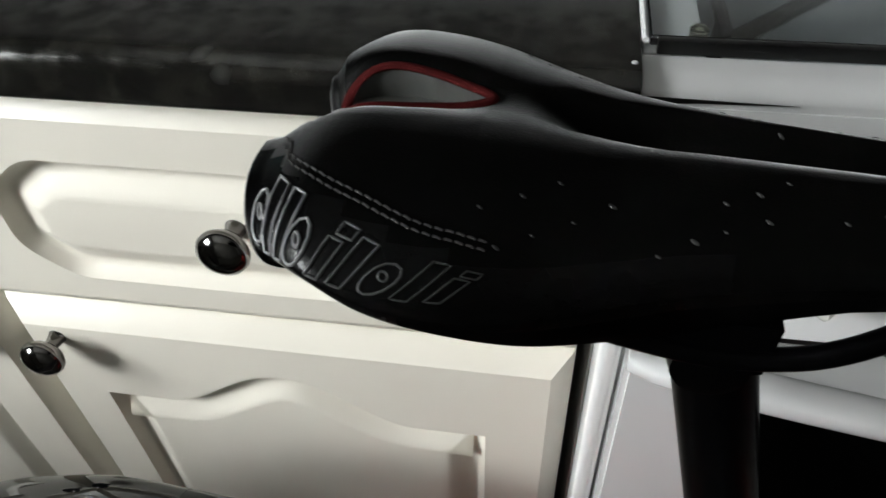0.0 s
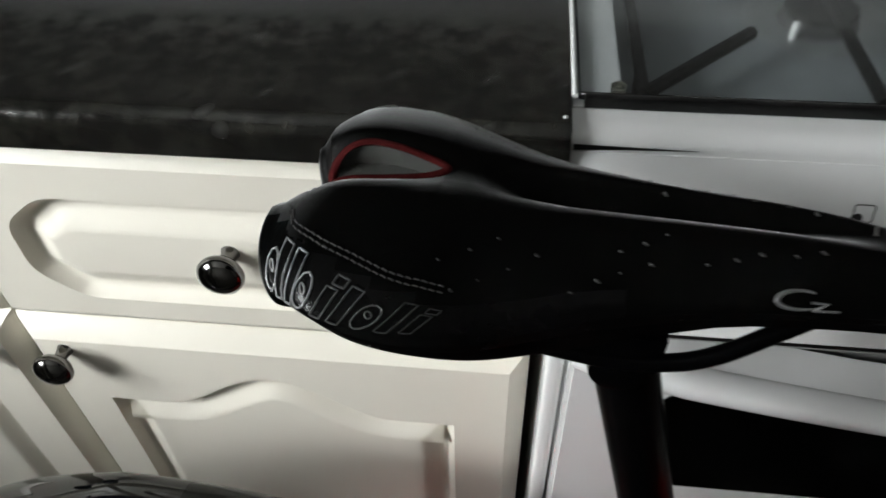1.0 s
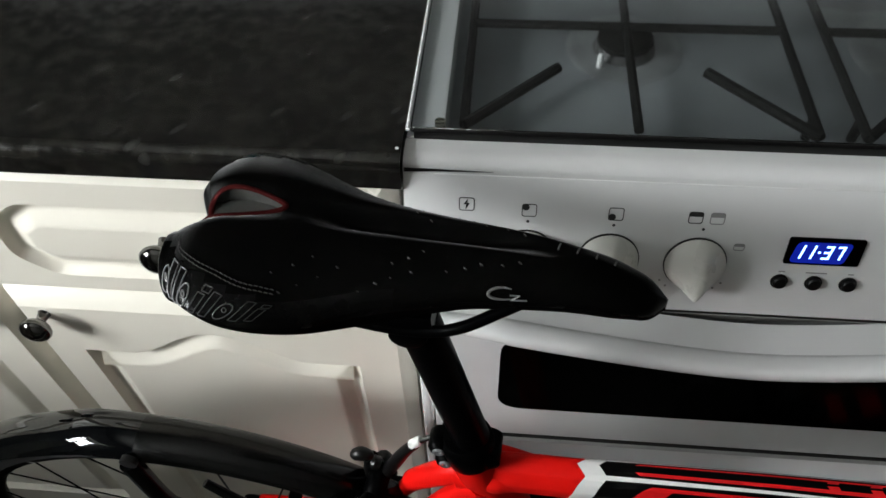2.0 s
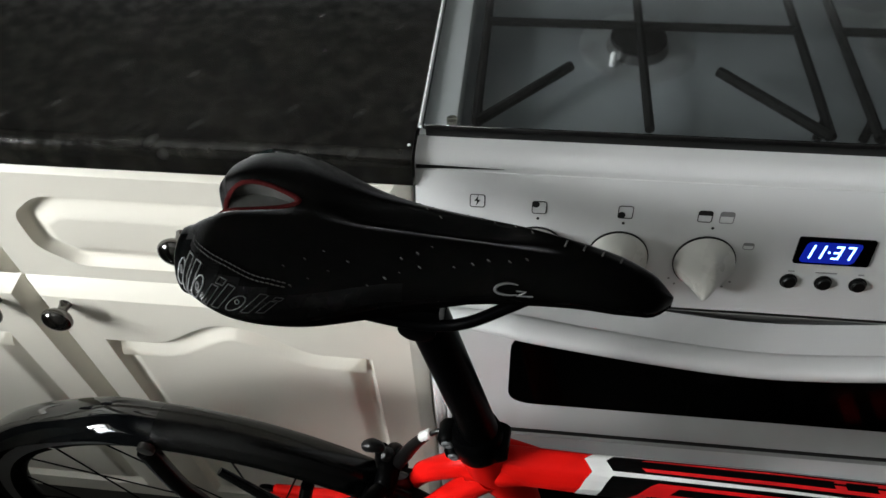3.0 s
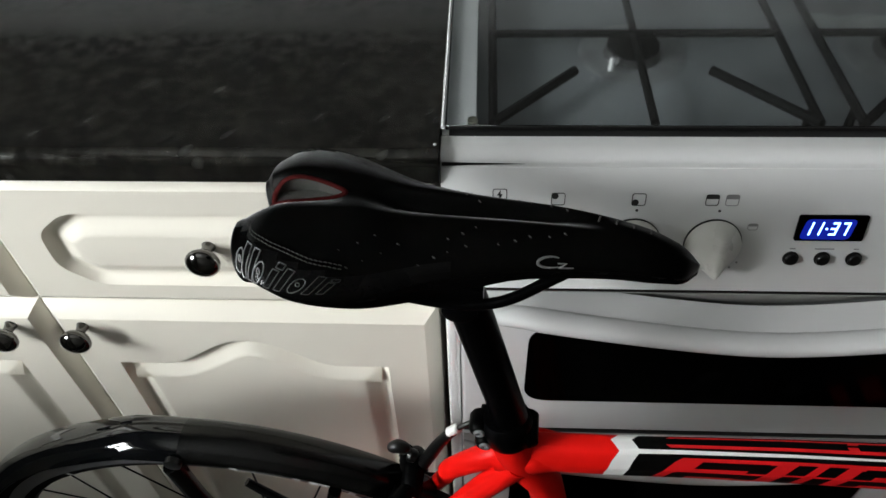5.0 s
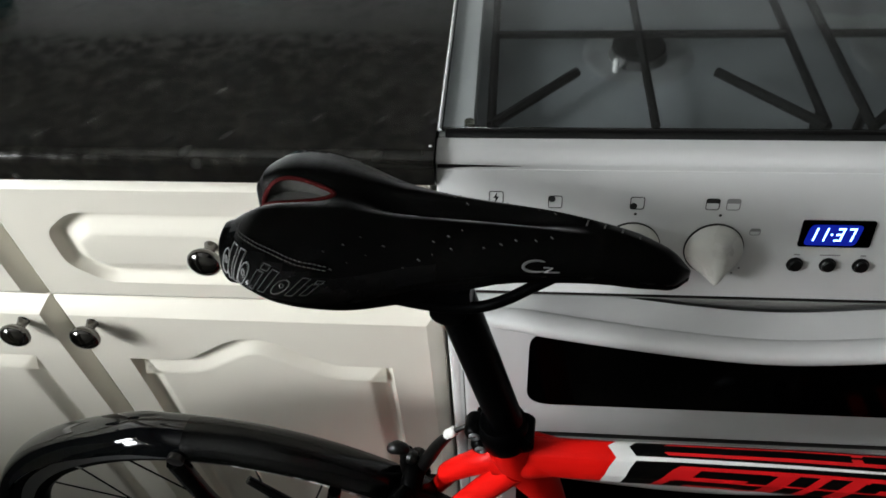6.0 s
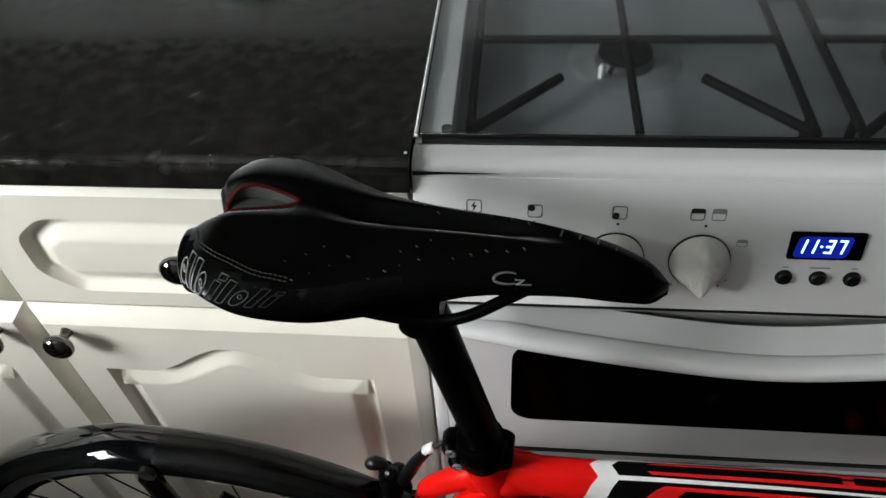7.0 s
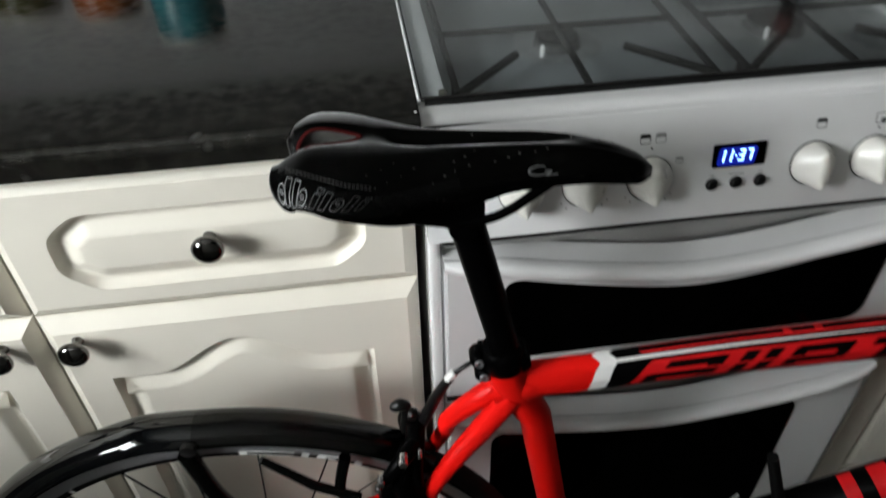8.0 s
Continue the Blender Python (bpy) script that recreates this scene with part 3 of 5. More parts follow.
for x, mat in ((0.2145, PRINT), (0.2295, PRINT_GREY), (0.3885, PRINT)):
    icon = frame_icon(x, ZI, 0.0102, 0.0098, 0.0006)
    plate(rounded_loop([(x - 0.0046, ZI + 0.0010, 0), (x + 0.0046, ZI + 0.0010, 0), (x + 0.0046, ZI + 0.0045, 0.001), (x - 0.0046, ZI + 0.0045, 0.001)], 2), 0.0, -0.0003, icon)
    on_panel("oven_icon", icon, mat, panel)
on_panel("index_dot", disc(0.2215, ZI - 0.0095, 0.0011), PRINT, panel)
mark = frame_icon(0.2495, 0.062, 0.008, 0.006, 0.0005)
plate([(0.2462, 0.0625), (0.2528, 0.0625), (0.2528, 0.0645), (0.2462, 0.0645)], 0.0, -0.0003, mark)
on_panel("side_mark", mark, PRINT_GREY, panel)
for x in (0.158, 0.221):
    for a in (-52, -38, 38, 52):
        on_panel("scale_mark", disc(x + 0.0285 * math.sin(radians(a)), 0.0462 - 0.0285 * math.cos(radians(a)), 0.0009), PRINT_GREY, panel)

# clock with its lit digits, and three push buttons
clock = on_panel("clock_display", plate(rounded_loop([(0.2825, 0.0505, 0.002), (0.3350, 0.0505, 0.002), (0.3350, 0.0735, 0.002), (0.2825, 0.0735, 0.002)], 4), 0.0, -0.0015), BLACK_GLASS, panel, "dark clock window with lit blue digits reading 11:37")
# a faintly glowing plate imitates the halo of light round the digits
on_panel("digit_halo", plate(rounded_loop([(0.2858, 0.0522, 0.004), (0.3240, 0.0522, 0.004), (0.3270, 0.0702, 0.004), (0.2888, 0.0702, 0.004)], 4), -0.0015, -0.0018), CLOCK_HALO, clock, "glowing plate imitating the blue halo round the digits")
SEG = {"1": "bc", "3": "abcdg", "7": "abc"}


def digit(ch, x, z, w=0.0056, h=0.0118, t=0.0017):
    bm = bmesh.new()
    lean = lambda px, pz: (px + 0.17 * (pz - z), pz)  # noqa: E731
    zm, z1 = z + h / 2, z + h
    spots = {"a": (x, z1 - t, x + w, z1), "g": (x, zm - t / 2, x + w, zm + t / 2), "d": (x, z, x + w, z + t), "b": (x + w - t, zm, x + w, z1), "c": (x + w - t, z, x + w, zm), "e": (x, z, x + t, zm), "f": (x, zm, x + t, z1)}
    for s in SEG[ch]:
        a, b, c, d = spots[s]
        i = 0.00018
        plate([lean(a + i, b + i), lean(c - i, b + i), lean(c - i, d - i), lean(a + i, d - i)], -0.0015, -0.0021, bm)
    return bm


for ch, x in (("1", 0.2875), ("1", 0.2950), ("3", 0.3070), ("7", 0.3150)):
    on_panel("digit", digit(ch, x, 0.0560), CLOCK_BLUE, clock, "lit blue-white digit")
for dz in (0.0619,):
    on_panel("colon_dot", turned([(0.0009, -0.0015), (0.0009, -0.0021)], 12, (0.3040 + 0.17 * (dz - 0.0560), 0, dz), "y"), CLOCK_BLUE, clock)
for x in (0.2845, 0.309, 0.3335):
    on_panel("push_button", turned([(0.0062, 0.0), (0.0062, -0.0012), (0.0052, -0.0015), (0.0050, -0.0034), (0.0042, -0.0042), (0.0002, -0.0044)], 24, (x, 0, 0.0335), "y"), BLACK_PLASTIC, panel, "small round black button")
for x, w in ((0.2845, 0.0045), (0.309, 0.0150), (0.3335, 0.0040)):
    on_panel("print_bar", plate([(x - w / 2, 0.0418), (x + w / 2, 0.0418), (x + w / 2, 0.0428), (x - w / 2, 0.0428)], 0.0, -0.0003), PRINT_GREY, panel)


bow = lambda d: (d * d + 0.03) ** 0.675 - 0.03 ** 0.675  # noqa: E731


def oven_door(z0, z1, sag_top, sag, win_top, win_sag, win_bottom, label, left=0.0, right=0.0):
    """An oven door whose handle is a curved lip that sags in the middle; a dark window below it."""
    a, b = COOK_X0 + 0.0145, COOK_X1 - 0.0145
    half = (b - a) / 2
    curve = lambda x: sag_top + sag * bow((x - CW) / 0.24)  # noqa: E731
    xs = [a + (b - a) * k / 40 for k in range(41)]
    lip = [(x, min(z1 - 0.002, curve(x))) for x in xs]
    loop = [(a, z0), (b, z0)] + [(x, z - 0.022) for x, z in lip[::-1]]
    face = plate(loop, -0.030, 0.0)
    bmesh.ops.bevel(face, geom=[e for e in face.edges if all(abs(v.co.y + 0.030) < 1e-5 for v in e.verts)], offset=0.003, segments=2, affect="EDGES")
    door = part("oven_door", face, ENAMEL, cooker, label, shift=CB)
    rings = []
    for x, z in lip:
        h = max(0.0015, z1 - z + 0.036)
        deep = min(0.046, 0.85 * h)
        rings.append([(x, -0.033 + deep * (k / 9) ** 0.7, z1 - h * k / 9) for k in range(10)] + [(x, 0.0205, z1 - h), (x, 0.0205, z1)])
    # the hollow's shade is put into its darker grey colour
    part("recess", loft(rings), ENAMEL_SHADE_TONED, door, "hollow behind the handle, its shade put into the grey colour", shift=CB)
    rings = []
    for x, z in lip:
        ends = min(1.0, (half - abs(x - CW)) / 0.07)
        out = 0.020 * max(0.0, ends) ** 0.5
        rz = 0.0065 + 0.0022 * max(0.0, ends)
        cy, cz, ry = -0.030 - out * 0.45, z - 0.0195 - rz, 0.005 + out * 0.32
        rings.append([(x, cy + ry * math.copysign(abs(math.cos(t)) ** 0.8, math.cos(t)), cz + rz * math.copysign(abs(math.sin(t)) ** 0.8, math.sin(t))) for t in (2 * math.pi * k / 20 for k in range(20))])
    part("handle", loft(rings), ENAMEL, door, "curved white handle lip", shift=CB)
    wa, wb = 0.0835 + left, COOK_X0 + COOK_X1 - 0.0850 - right
    top = [(wa + (wb - wa) * k / 24, win_top + win_sag * bow((wa + (wb - wa) * k / 24 - CW) / 0.2)) for k in range(25)]
    r = 0.026
    corners = [(wa, win_bottom, r), (wb, win_bottom, r), (wb, top[-1][1], r)] + [(x, z, 0) for x, z in top[-2:1:-1] if wa + r < x < wb - r] + [(wa, top[0][1], r)]
    part("window", plate(rounded_loop(corners, 7), -0.0305, -0.0318), BLACK_GLASS, door, "black glass oven window", shift=CB)
    return door


part("panel_gap", box(COOK_X0 + 0.013, COOK_X1 - 0.013, -0.0335, 0.01, 0.7790, 0.7850), BLACK_PLASTIC, cooker, "dark gap under the control panel", shift=CB)
oven_door(0.536, 0.7770, 0.742, 0.041, 0.683, 0.039, 0.5985, "white upper oven door with a curved handle and dark window")
part("door_gap", box(COOK_X0 + 0.0150, COOK_X1 - 0.0150, -0.0292, 0.0, 0.5290, 0.5352), BLACK_PLASTIC, cooker, "dark gap between the oven doors", shift=CB)
oven_door(FLOOR + 0.085, 0.528, 0.481, 0.036, 0.428, 0.022, 0.14, "white main oven door with a curved handle and dark window", -0.006, 0.024)

# ---- jars on the worktop and bottles by the wall ----
def canister(x, y, r, h, mat, label):
    c = thing("storage_jar", x, y, 0.909, label, "jar", "glazed jars in a row")
    part("jar_body", turned([(r * 0.90, 0.0), (r * 0.97, 0.004), (r, 0.014), (r, h - 0.016), (r * 0.985, h - 0.012)], 40), mat, c)
    part("rim", turned([(r * 0.985, h - 0.012), (r * 1.03, h - 0.010), (r * 1.04, h - 0.004), (r * 0.98, h), (r * 0.6, h + 0.002), (0.001, h + 0.002)], 40), PALE_RIM, c, "pale lid and rim")
    return c


def bottle(x, y):
    b = thing("bottle", x, y, 0.909, "dark bottle with a dull red cap on the worktop", "bottle")
    part("bottle_body", turned([(0.030, 0.0), (0.032, 0.004), (0.032, 0.140), (0.027, 0.162), (0.014, 0.185), (0.013, 0.212)], 32), GUARD_GLOSS, b)
    part("cap", turned([(0.0145, 0.212), (0.0150, 0.214), (0.0150, 0.240), (0.0135, 0.243), (0.0005, 0.2435)], 24), RED_CAP, b, "dull red cap")


bottle(0.70, 0.565)
canister(-0.262, 0.446, 0.046, 0.109, TEAL, "teal glazed storage jar with a pale rim on the worktop")
canister(-0.394, 0.540, 0.046, 0.109, ORANGE, "orange glazed storage jar with a pale rim on the worktop")
canister(-0.512, 0.560, 0.046, 0.109, OLIVE, "olive green glazed storage jar on the worktop")

pot = thing("pot", -0.615, 0.365, 0.909, "teal tapered pot with a pale rim on the worktop", "pot")
part("pot_body", turned([(0.080, 0.0), (0.088, 0.006), (0.084, 0.030), (0.066, 0.070), (0.049, 0.098)], 40), TEAL, pot)
part("rim", turned([(0.049, 0.098), (0.0515, 0.099), (0.052, 0.107), (0.048, 0.109), (0.02, 0.110), (0.001, 0.110)], 40), PALE_RIM, pot, "pale rim")

# ---- the bicycle: x runs forwards along it, y away from the camera's side, z from the floor ----
bike = thing("bicycle", 0, -0.118, FLOOR, "red road bicycle with white and black bands, black saddle and mudguard", "bicycle", rz=-3.43)
UP = Vector((0, 0, -FLOOR))


def bike_part(name, bm, mat, parent=bike, label="", angle=38):
    return part(name, bm, mat, parent, label, angle, UP)


AX, AZ = -0.225, 0.308  # rear axle
BB = Vector((0.172, 0, 0.250))
FX = AX + 1.02
HT0, HT1 = Vector((0.650, 0, 0.655)), Vector((0.620, 0, 0.765))  # head tube
# the handlebar stands turned: fork, front wheel and bar swing about the head tube
STEER = Matrix.Translation(HT0) @ Matrix.Rotation(radians(20), 4, (HT1 - HT0).normalized()) @ Matrix.Translation(-HT0)


def steered(name, bm, mat, parent=bike, label=""):
    bm.transform(STEER)
    return bike_part(name, bm, mat, parent, label)


# saddle -------------------------------------------------------------
SU = [-0.11, -0.09, -0.07, -0.05, -0.03, -0.01, 0.01, 0.03, 0.06, 0.09, 0.12, 0.15, 0.165, 0.173]


def curve_of(us, ys):
    """A smooth curve through knots, as a function."""
    us, ys = np.array(us), np.array(ys)
    slope = np.gradient(ys, us)

    def at(u):
        i = int(np.clip(np.searchsorted(us, u) - 1, 0, len(us) - 2))
        h = us[i + 1] - us[i]
        t = min(1.0, max(0.0, (u - us[i]) / h))
        return float((2 * t**3 - 3 * t * t + 1) * ys[i] + (t**3 - 2 * t * t + t) * h * slope[i] + (3 * t * t - 2 * t**3) * ys[i + 1] + (t**3 - t * t) * h * slope[i + 1])

    return at


half_width = curve_of(SU, [0.0504, 0.0600, 0.0640, 0.0625, 0.0552, 0.0457, 0.0376, 0.0325, 0.0265, 0.0229, 0.0193, 0.0157, 0.0102, 0.0010])
crest = curve_of(SU, [0.9482, 0.9578, 0.9574, 0.9550, 0.9520, 0.9492, 0.9485, 0.9478, 0.9481, 0.9476, 0.9445, 0.9363, 0.9289, 0.9216])
shoulder = curve_of(SU, [0.0108, 0.0151, 0.0177, 0.0195, 0.0211, 0.0191, 0.0176, 0.0164, 0.0158, 0.0155, 0.0142, 0.0117, 0.0094, 0.0044])
skirt = curve_of(SU, [0.0048, 0.0052, 0.0057, 0.0081, 0.0151, 0.0229, 0.0265, 0.0216, 0.0125, 0.0106, 0.0101, 0.0083, 0.0058, 0.0040])
mid_line = curve_of([-0.112, -0.095, -0.07, -0.05, -0.03, 0.05, 0.09, 0.11, 0.14, 0.173], [0.0040, 0.0065, 0.0105, 0.0115, 0.0120, 0.0110, 0.0085, 0.0065, 0.0040, 0.0])
channel = curve_of([-0.112, -0.09, -0.06, -0.045, -0.036, -0.02, 0.02, 0.07, 0.095, 0.112, 0.173], [0.0110, 0.0085, 0.0045, 0.0018, 0.0018, 0.0080, 0.0100, 0.0090, 0.0035, 0.0, 0.0])
channel_half = curve_of([-0.112, -0.06, -0.03, 0.03, 0.09, 0.173], [0.0170, 0.0140, 0.0105, 0.0092, 0.0075, 0.0040])
HOLE0, HOLE1 = -0.1000, -0.0490


def gap_width(u):
    """Half the opening along the middle line: a drop-shaped cutout, broad towards the tail."""
    if HOLE0 < u < HOLE1:
        return 0.0112 * math.sin(math.pi * ((u - HOLE0) / (HOLE1 - HOLE0)) ** 0.58) ** 0.62
    return 0.0


def saddle_point(u, r, lift=0.0):
    """A place on the saddle's skin: u along it, r from the middle (0) over the widest line (0.75) to the lower rim (1), negative on the near side."""
    s, a = math.copysign(1, r), min(1.0, abs(r))
    w, zt, hw, hb = max(0.0006, half_width(u)), crest(u), max(0.001, shoulder(u)), max(0.001, skirt(u))
    c = s * mid_line(u) * min(1.0, w / 0.02)
    ch = channel_half(u)

    def skin(a):
        if a > 0.75:
            k = (a - 0.75) / 0.25
            return w - 0.35 * hb * k * k, zt - hw - hb * k, 1.0
        v0 = c + gap_width(u)
        v = v0 + (w - v0) * math.sin(a / 0.75 * math.pi / 2) ** 0.85
        x = v - c
        top = 0.30 * w
        d = max(0.0, min(1.0, (x - top) / max(1e-5, w - c - top)))
        z = zt - hw * (1 - (1 - d**1.6) ** (1 / 1.6))
        z -= channel(u) * max(0.0, 1 - (x / ch) ** 2) ** 1.3 if abs(x) < ch else 0.0
        return v, z, v / w

    v, z, q = skin(a)
    fade = max(0.0, min(1.0, (-0.06 - u) / 0.052)) ** 1.5
    f = 0.0090 * max(0.0, 1 - abs(v - c) / w / 0.42) ** 1.5 + (0.0105 if s < 0 else 0.0117) * max(0.0, (q - 0.42) / 0.58) ** 2 + 0.0072 * max(0.0, (a - 0.45) / 0.55) ** 2
    if u < HOLE0:  # the tail is only a narrow strap behind the cutout, worn shorter on the far lobe
        off = abs(v - c) / w
        e = max(0.0, min(1.0, (0.95 - off) / 0.55 if s > 0 else (0.42 - off) / 0.36))
        u = HOLE0 + (u - HOLE0) * (1 - (0.66 if s > 0 else 0.66 - 0.50 * min(1.0, off / 0.12)) * e * e * (3 - 2 * e))
    p = np.array((u + f * fade, s * v, z))
    if lift:
        v2, z2, _ = skin(min(1.0, a + 0.01) if a < 0.99 else a - 0.01)
        e = np.array((v2 - v, z2 - z)) * (1 if a < 0.99 else -1)
        n = np.array((-e[1], e[0])) / max(1e-9, float(np.hypot(*e)))
        p = p + lift * np.array((0.0, s * n[0], n[1]))
    return Vector(p.tolist())


US = [-0.112, -0.1095, -0.1065, -0.1035, -0.101] + [HOLE0 + (HOLE1 - HOLE0) * (0.5 - 0.5 * math.cos(math.pi * k / 24)) for k in range(25)] + [-0.043, -0.039, -0.035, -0.031, -0.027, -0.023, -0.018, -0.012, -0.005, 0.003, 0.012, 0.022, 0.033, 0.045, 0.057, 0.069, 0.08, 0.09, 0.099, 0.108, 0.117, 0.126, 0.134, 0.141, 0.148, 0.154, 0.159, 0.163, 0.1665, 0.1695, 0.1715, 0.173]
R_STEPS = [0.0, 0.012, 0.028, 0.05, 0.075, 0.105, 0.14, 0.18, 0.22, 0.265, 0.31, 0.36, 0.41, 0.46, 0.51, 0.56, 0.61, 0.66, 0.71, 0.75, 0.80, 0.85, 0.90, 0.95, 0.98, 1.0]
seam_line = lambda u: float(np.interp(u, [-0.108, -0.0986, -0.0837, -0.0732, -0.0598, -0.0478, -0.03], [0.135, 0.205, 0.268, 0.297, 0.348, 0.382, 0.42]))  # noqa: E731
# the saddle sits a little askew on its rails
SADDLE_TURN = pose(0.0002, 0.0086, -0.0045, 0, 0, -1.13)


def saddle_half(s):
    """One half of the padded shell: leather skin, rounded tail lip, and the hollow underside."""
    bm = bmesh.new()
    skin = [[saddle_point(u, s * max(1e-6, r)) for r in R_STEPS] for u in US]
    under = []
    for row in skin:
        line = []
        for r, p in zip(R_STEPS, row):
            q = p.copy()
            q.y = q.y * 0.95 if r > 0.3 else q.y
            q.z -= 0.0100 * (1 - r) + 0.0012
            line.append(q)
        under.append(line)
    lip = []
    for back, down in ((-0.0010, 0.80), (-0.0024, 0.50), (-0.0014, 0.16)):
        lip.append([p + Vector((back * (1 - 0.8 * r), 0, down * (q.z - p.z))) for r, p, q in zip(R_STEPS, skin[0], under[0])])
    rows = lip + skin
    outer = [[bm.verts.new(p) for p in row] for row in rows]
    inner = [[bm.verts.new(p) for p in row] for row in under]
    n, m, k = len(rows), len(R_STEPS), len(lip)
    for i in range(n - 1):
        um = US[0] if i < k else (US[i - k] + US[i - k + 1]) / 2
        for j in range(m - 1):
            f = bm.faces.new((outer[i][j], outer[i + 1][j], outer[i + 1][j + 1], outer[i][j + 1]))
            f.material_index = 2 if R_STEPS[j] >= 0.80 and um > -0.06 else 1 if R_STEPS[j] >= (seam_line(um) + 0.03 if um < -0.03 else 0.46 if um < 0.02 else 0.71) else 0
    for i in range(len(US) - 1):
        for j in range(m - 1):
            bm.faces.new((inner[i][j], inner[i][j + 1], inner[i + 1][j + 1], inner[i + 1][j])).material_index = 2
        bm.faces.new((outer[i + k][m - 1], outer[i + k + 1][m - 1], inner[i + 1][m - 1], inner[i][m - 1])).material_index = 2
        um = (US[i] + US[i + 1]) / 2
        if HOLE0 < um < HOLE1:
            bm.faces.new((outer[i + k][0], inner[i][0], inner[i + 1][0], outer[i + k + 1][0])).material_index = 3
    for j in range(m - 1):
        bm.faces.new((outer[0][j], outer[0][j + 1], inner[0][j + 1], inner[0][j])).material_index = 1
        bm.faces.new((outer[n - 1][j], inner[-1][j], inner[-1][j + 1], outer[n - 1][j + 1])).material_index = 1
    return bm


def saddle_part(name, bm, mat, parent, label="", angle=60):
    bm.transform(SADDLE_TURN)
    return bike_part(name, bm, mat, parent, label, angle)


shell = saddle_half(1)
join(shell, saddle_half(-1))
bmesh.ops.remove_doubles(shell, verts=shell.verts, dist=4e-6)
saddle = saddle_part("saddle", shell, [LEATHER, LEATHER_SHINY, UNDERSIDE, BASE_GREY], bike, "black leather racing saddle with a red-lined cutout")
hole = [u for u in US if HOLE0 - 1e-6 < u < HOLE1 + 1e-6]
rim = []
for back, s in ((1, 1), (-1, -1)):
    rim += [saddle_point(u, s * 1e-6) for u in (hole if back > 0 else hole[::-1][1:-1])]
rings = []
for i, p in enumerate(rim):
    ahead = (rim[(i + 1) % len(rim)] - rim[i - 1]).normalized()
    side = ahead.cross(Vector((0, 0, 1))).normalized()
    rings.append([p - 0.0004 * side + 0.0018 * math.cos(2 * math.pi * k / 8) * side + Vector((0, 0, 0.0004 + 0.0011 * math.sin(2 * math.pi * k / 8))) for k in range(8)])
piping = loft(rings + [rings[0]], True, False)
bmesh.ops.remove_doubles(piping, verts=piping.verts, dist=1e-6)
saddle_part("cutout_piping", piping, RED_LINING, saddle, "flat red piping round the saddle's cutout")


def stitch_row(r0, bm):
    us = np.linspace(-0.104, -0.040, 24).tolist()
    for a, b in zip(us, us[1:]):
        p, q = saddle_point(a + 0.15 * (b - a), -(r0 + seam_line(a)), 0.0002), saddle_point(b - 0.15 * (b - a), -(r0 + seam_line(b)), 0.0002)
        sweep([p, (p + q) / 2 + Vector((0, 0, 0.0002)), q], 0.00034, 6, bm)


seam = bmesh.new()
stitch_row(-0.012, seam)
stitch_row(0.012, seam)
tagged(saddle_part("stitching", seam, THREAD, saddle), "grey double stitching", kind="stuff")

# rows of pale perforations slant across the wings and run on along the nose
wander = random.Random(7)


def perforations(rows, mat, label):
    dots = bmesh.new()
    for u0, r0, n in rows:
        for k in range(n):
            for s in (-1, 1):
                u, r = u0 + 0.0090 * k + wander.uniform(-0.0012, 0.0012), s * (r0 - 0.044 * k + wander.uniform(-0.008, 0.008))
                c, along, out = saddle_point(u, r, 0.0001), saddle_point(u + 0.001, r, 0.0001), saddle_point(u, r + s * 0.01, 0.0001)
                a, b = (along - c).normalized(), (out - c).normalized()
                n_up = a.cross(b)
                n_up = n_up if n_up.z > 0 else -n_up
                size = wander.uniform(0.7, 1.25)
                ring = [c + size * (0.0011 * math.cos(2 * math.pi * i / 8) * (a - 0.6 * s * b).normalized() + 0.00055 * math.sin(2 * math.pi * i / 8) * b) for i in range(8)]
                loft([ring, [c + 0.7 * (p - c) + 0.0002 * n_up for p in ring]], True, True, dots)
    tagged(saddle_part("perforations", dots, mat, saddle), label, kind="stuff")


perforations(((-0.0375, 0.405, 4), (-0.0430, 0.300, 3)), DOT_DARK, "rows of dull perforation marks")
perforations(((0.0020, 0.455, 4), (0.0180, 0.250, 3), (0.0500, 0.320, 3), (0.0800, 0.230, 2)), DOT, "rows of pale perforation marks")


def flank_path(u, t):
    """On the shiny rear flank: t from 0 under the stitching to 1 near the lower rim."""
    top = seam_line(u) + 0.075
    t *= 1 - 0.32 * max(0.0, min(1.0, (u + 0.090) / 0.045))
    return saddle_point(max(-0.112, u), -(top + (0.70 - top) * t), 0.0003)


def flank_outline(points, line):
    """A closed thin printed outline from (u, t)."""
    n, dense = len(points), []
    for i in range(n):
        (a, b), (c, d) = points[i], points[(i + 1) % n]
        dense += [(a + (c - a) * k / 4, b + (d - b) * k / 4) for k in range(4)]
    saddle_part("printed_outline", sweep([flank_path(u, t) for u, t in dense], line, 5, closed=True), EMBLEM_PRINT if points[0][0] < -0.083 else DIMMED_PRINT if points[0][0] < -0.060 else SHADED_PRINT, saddle)


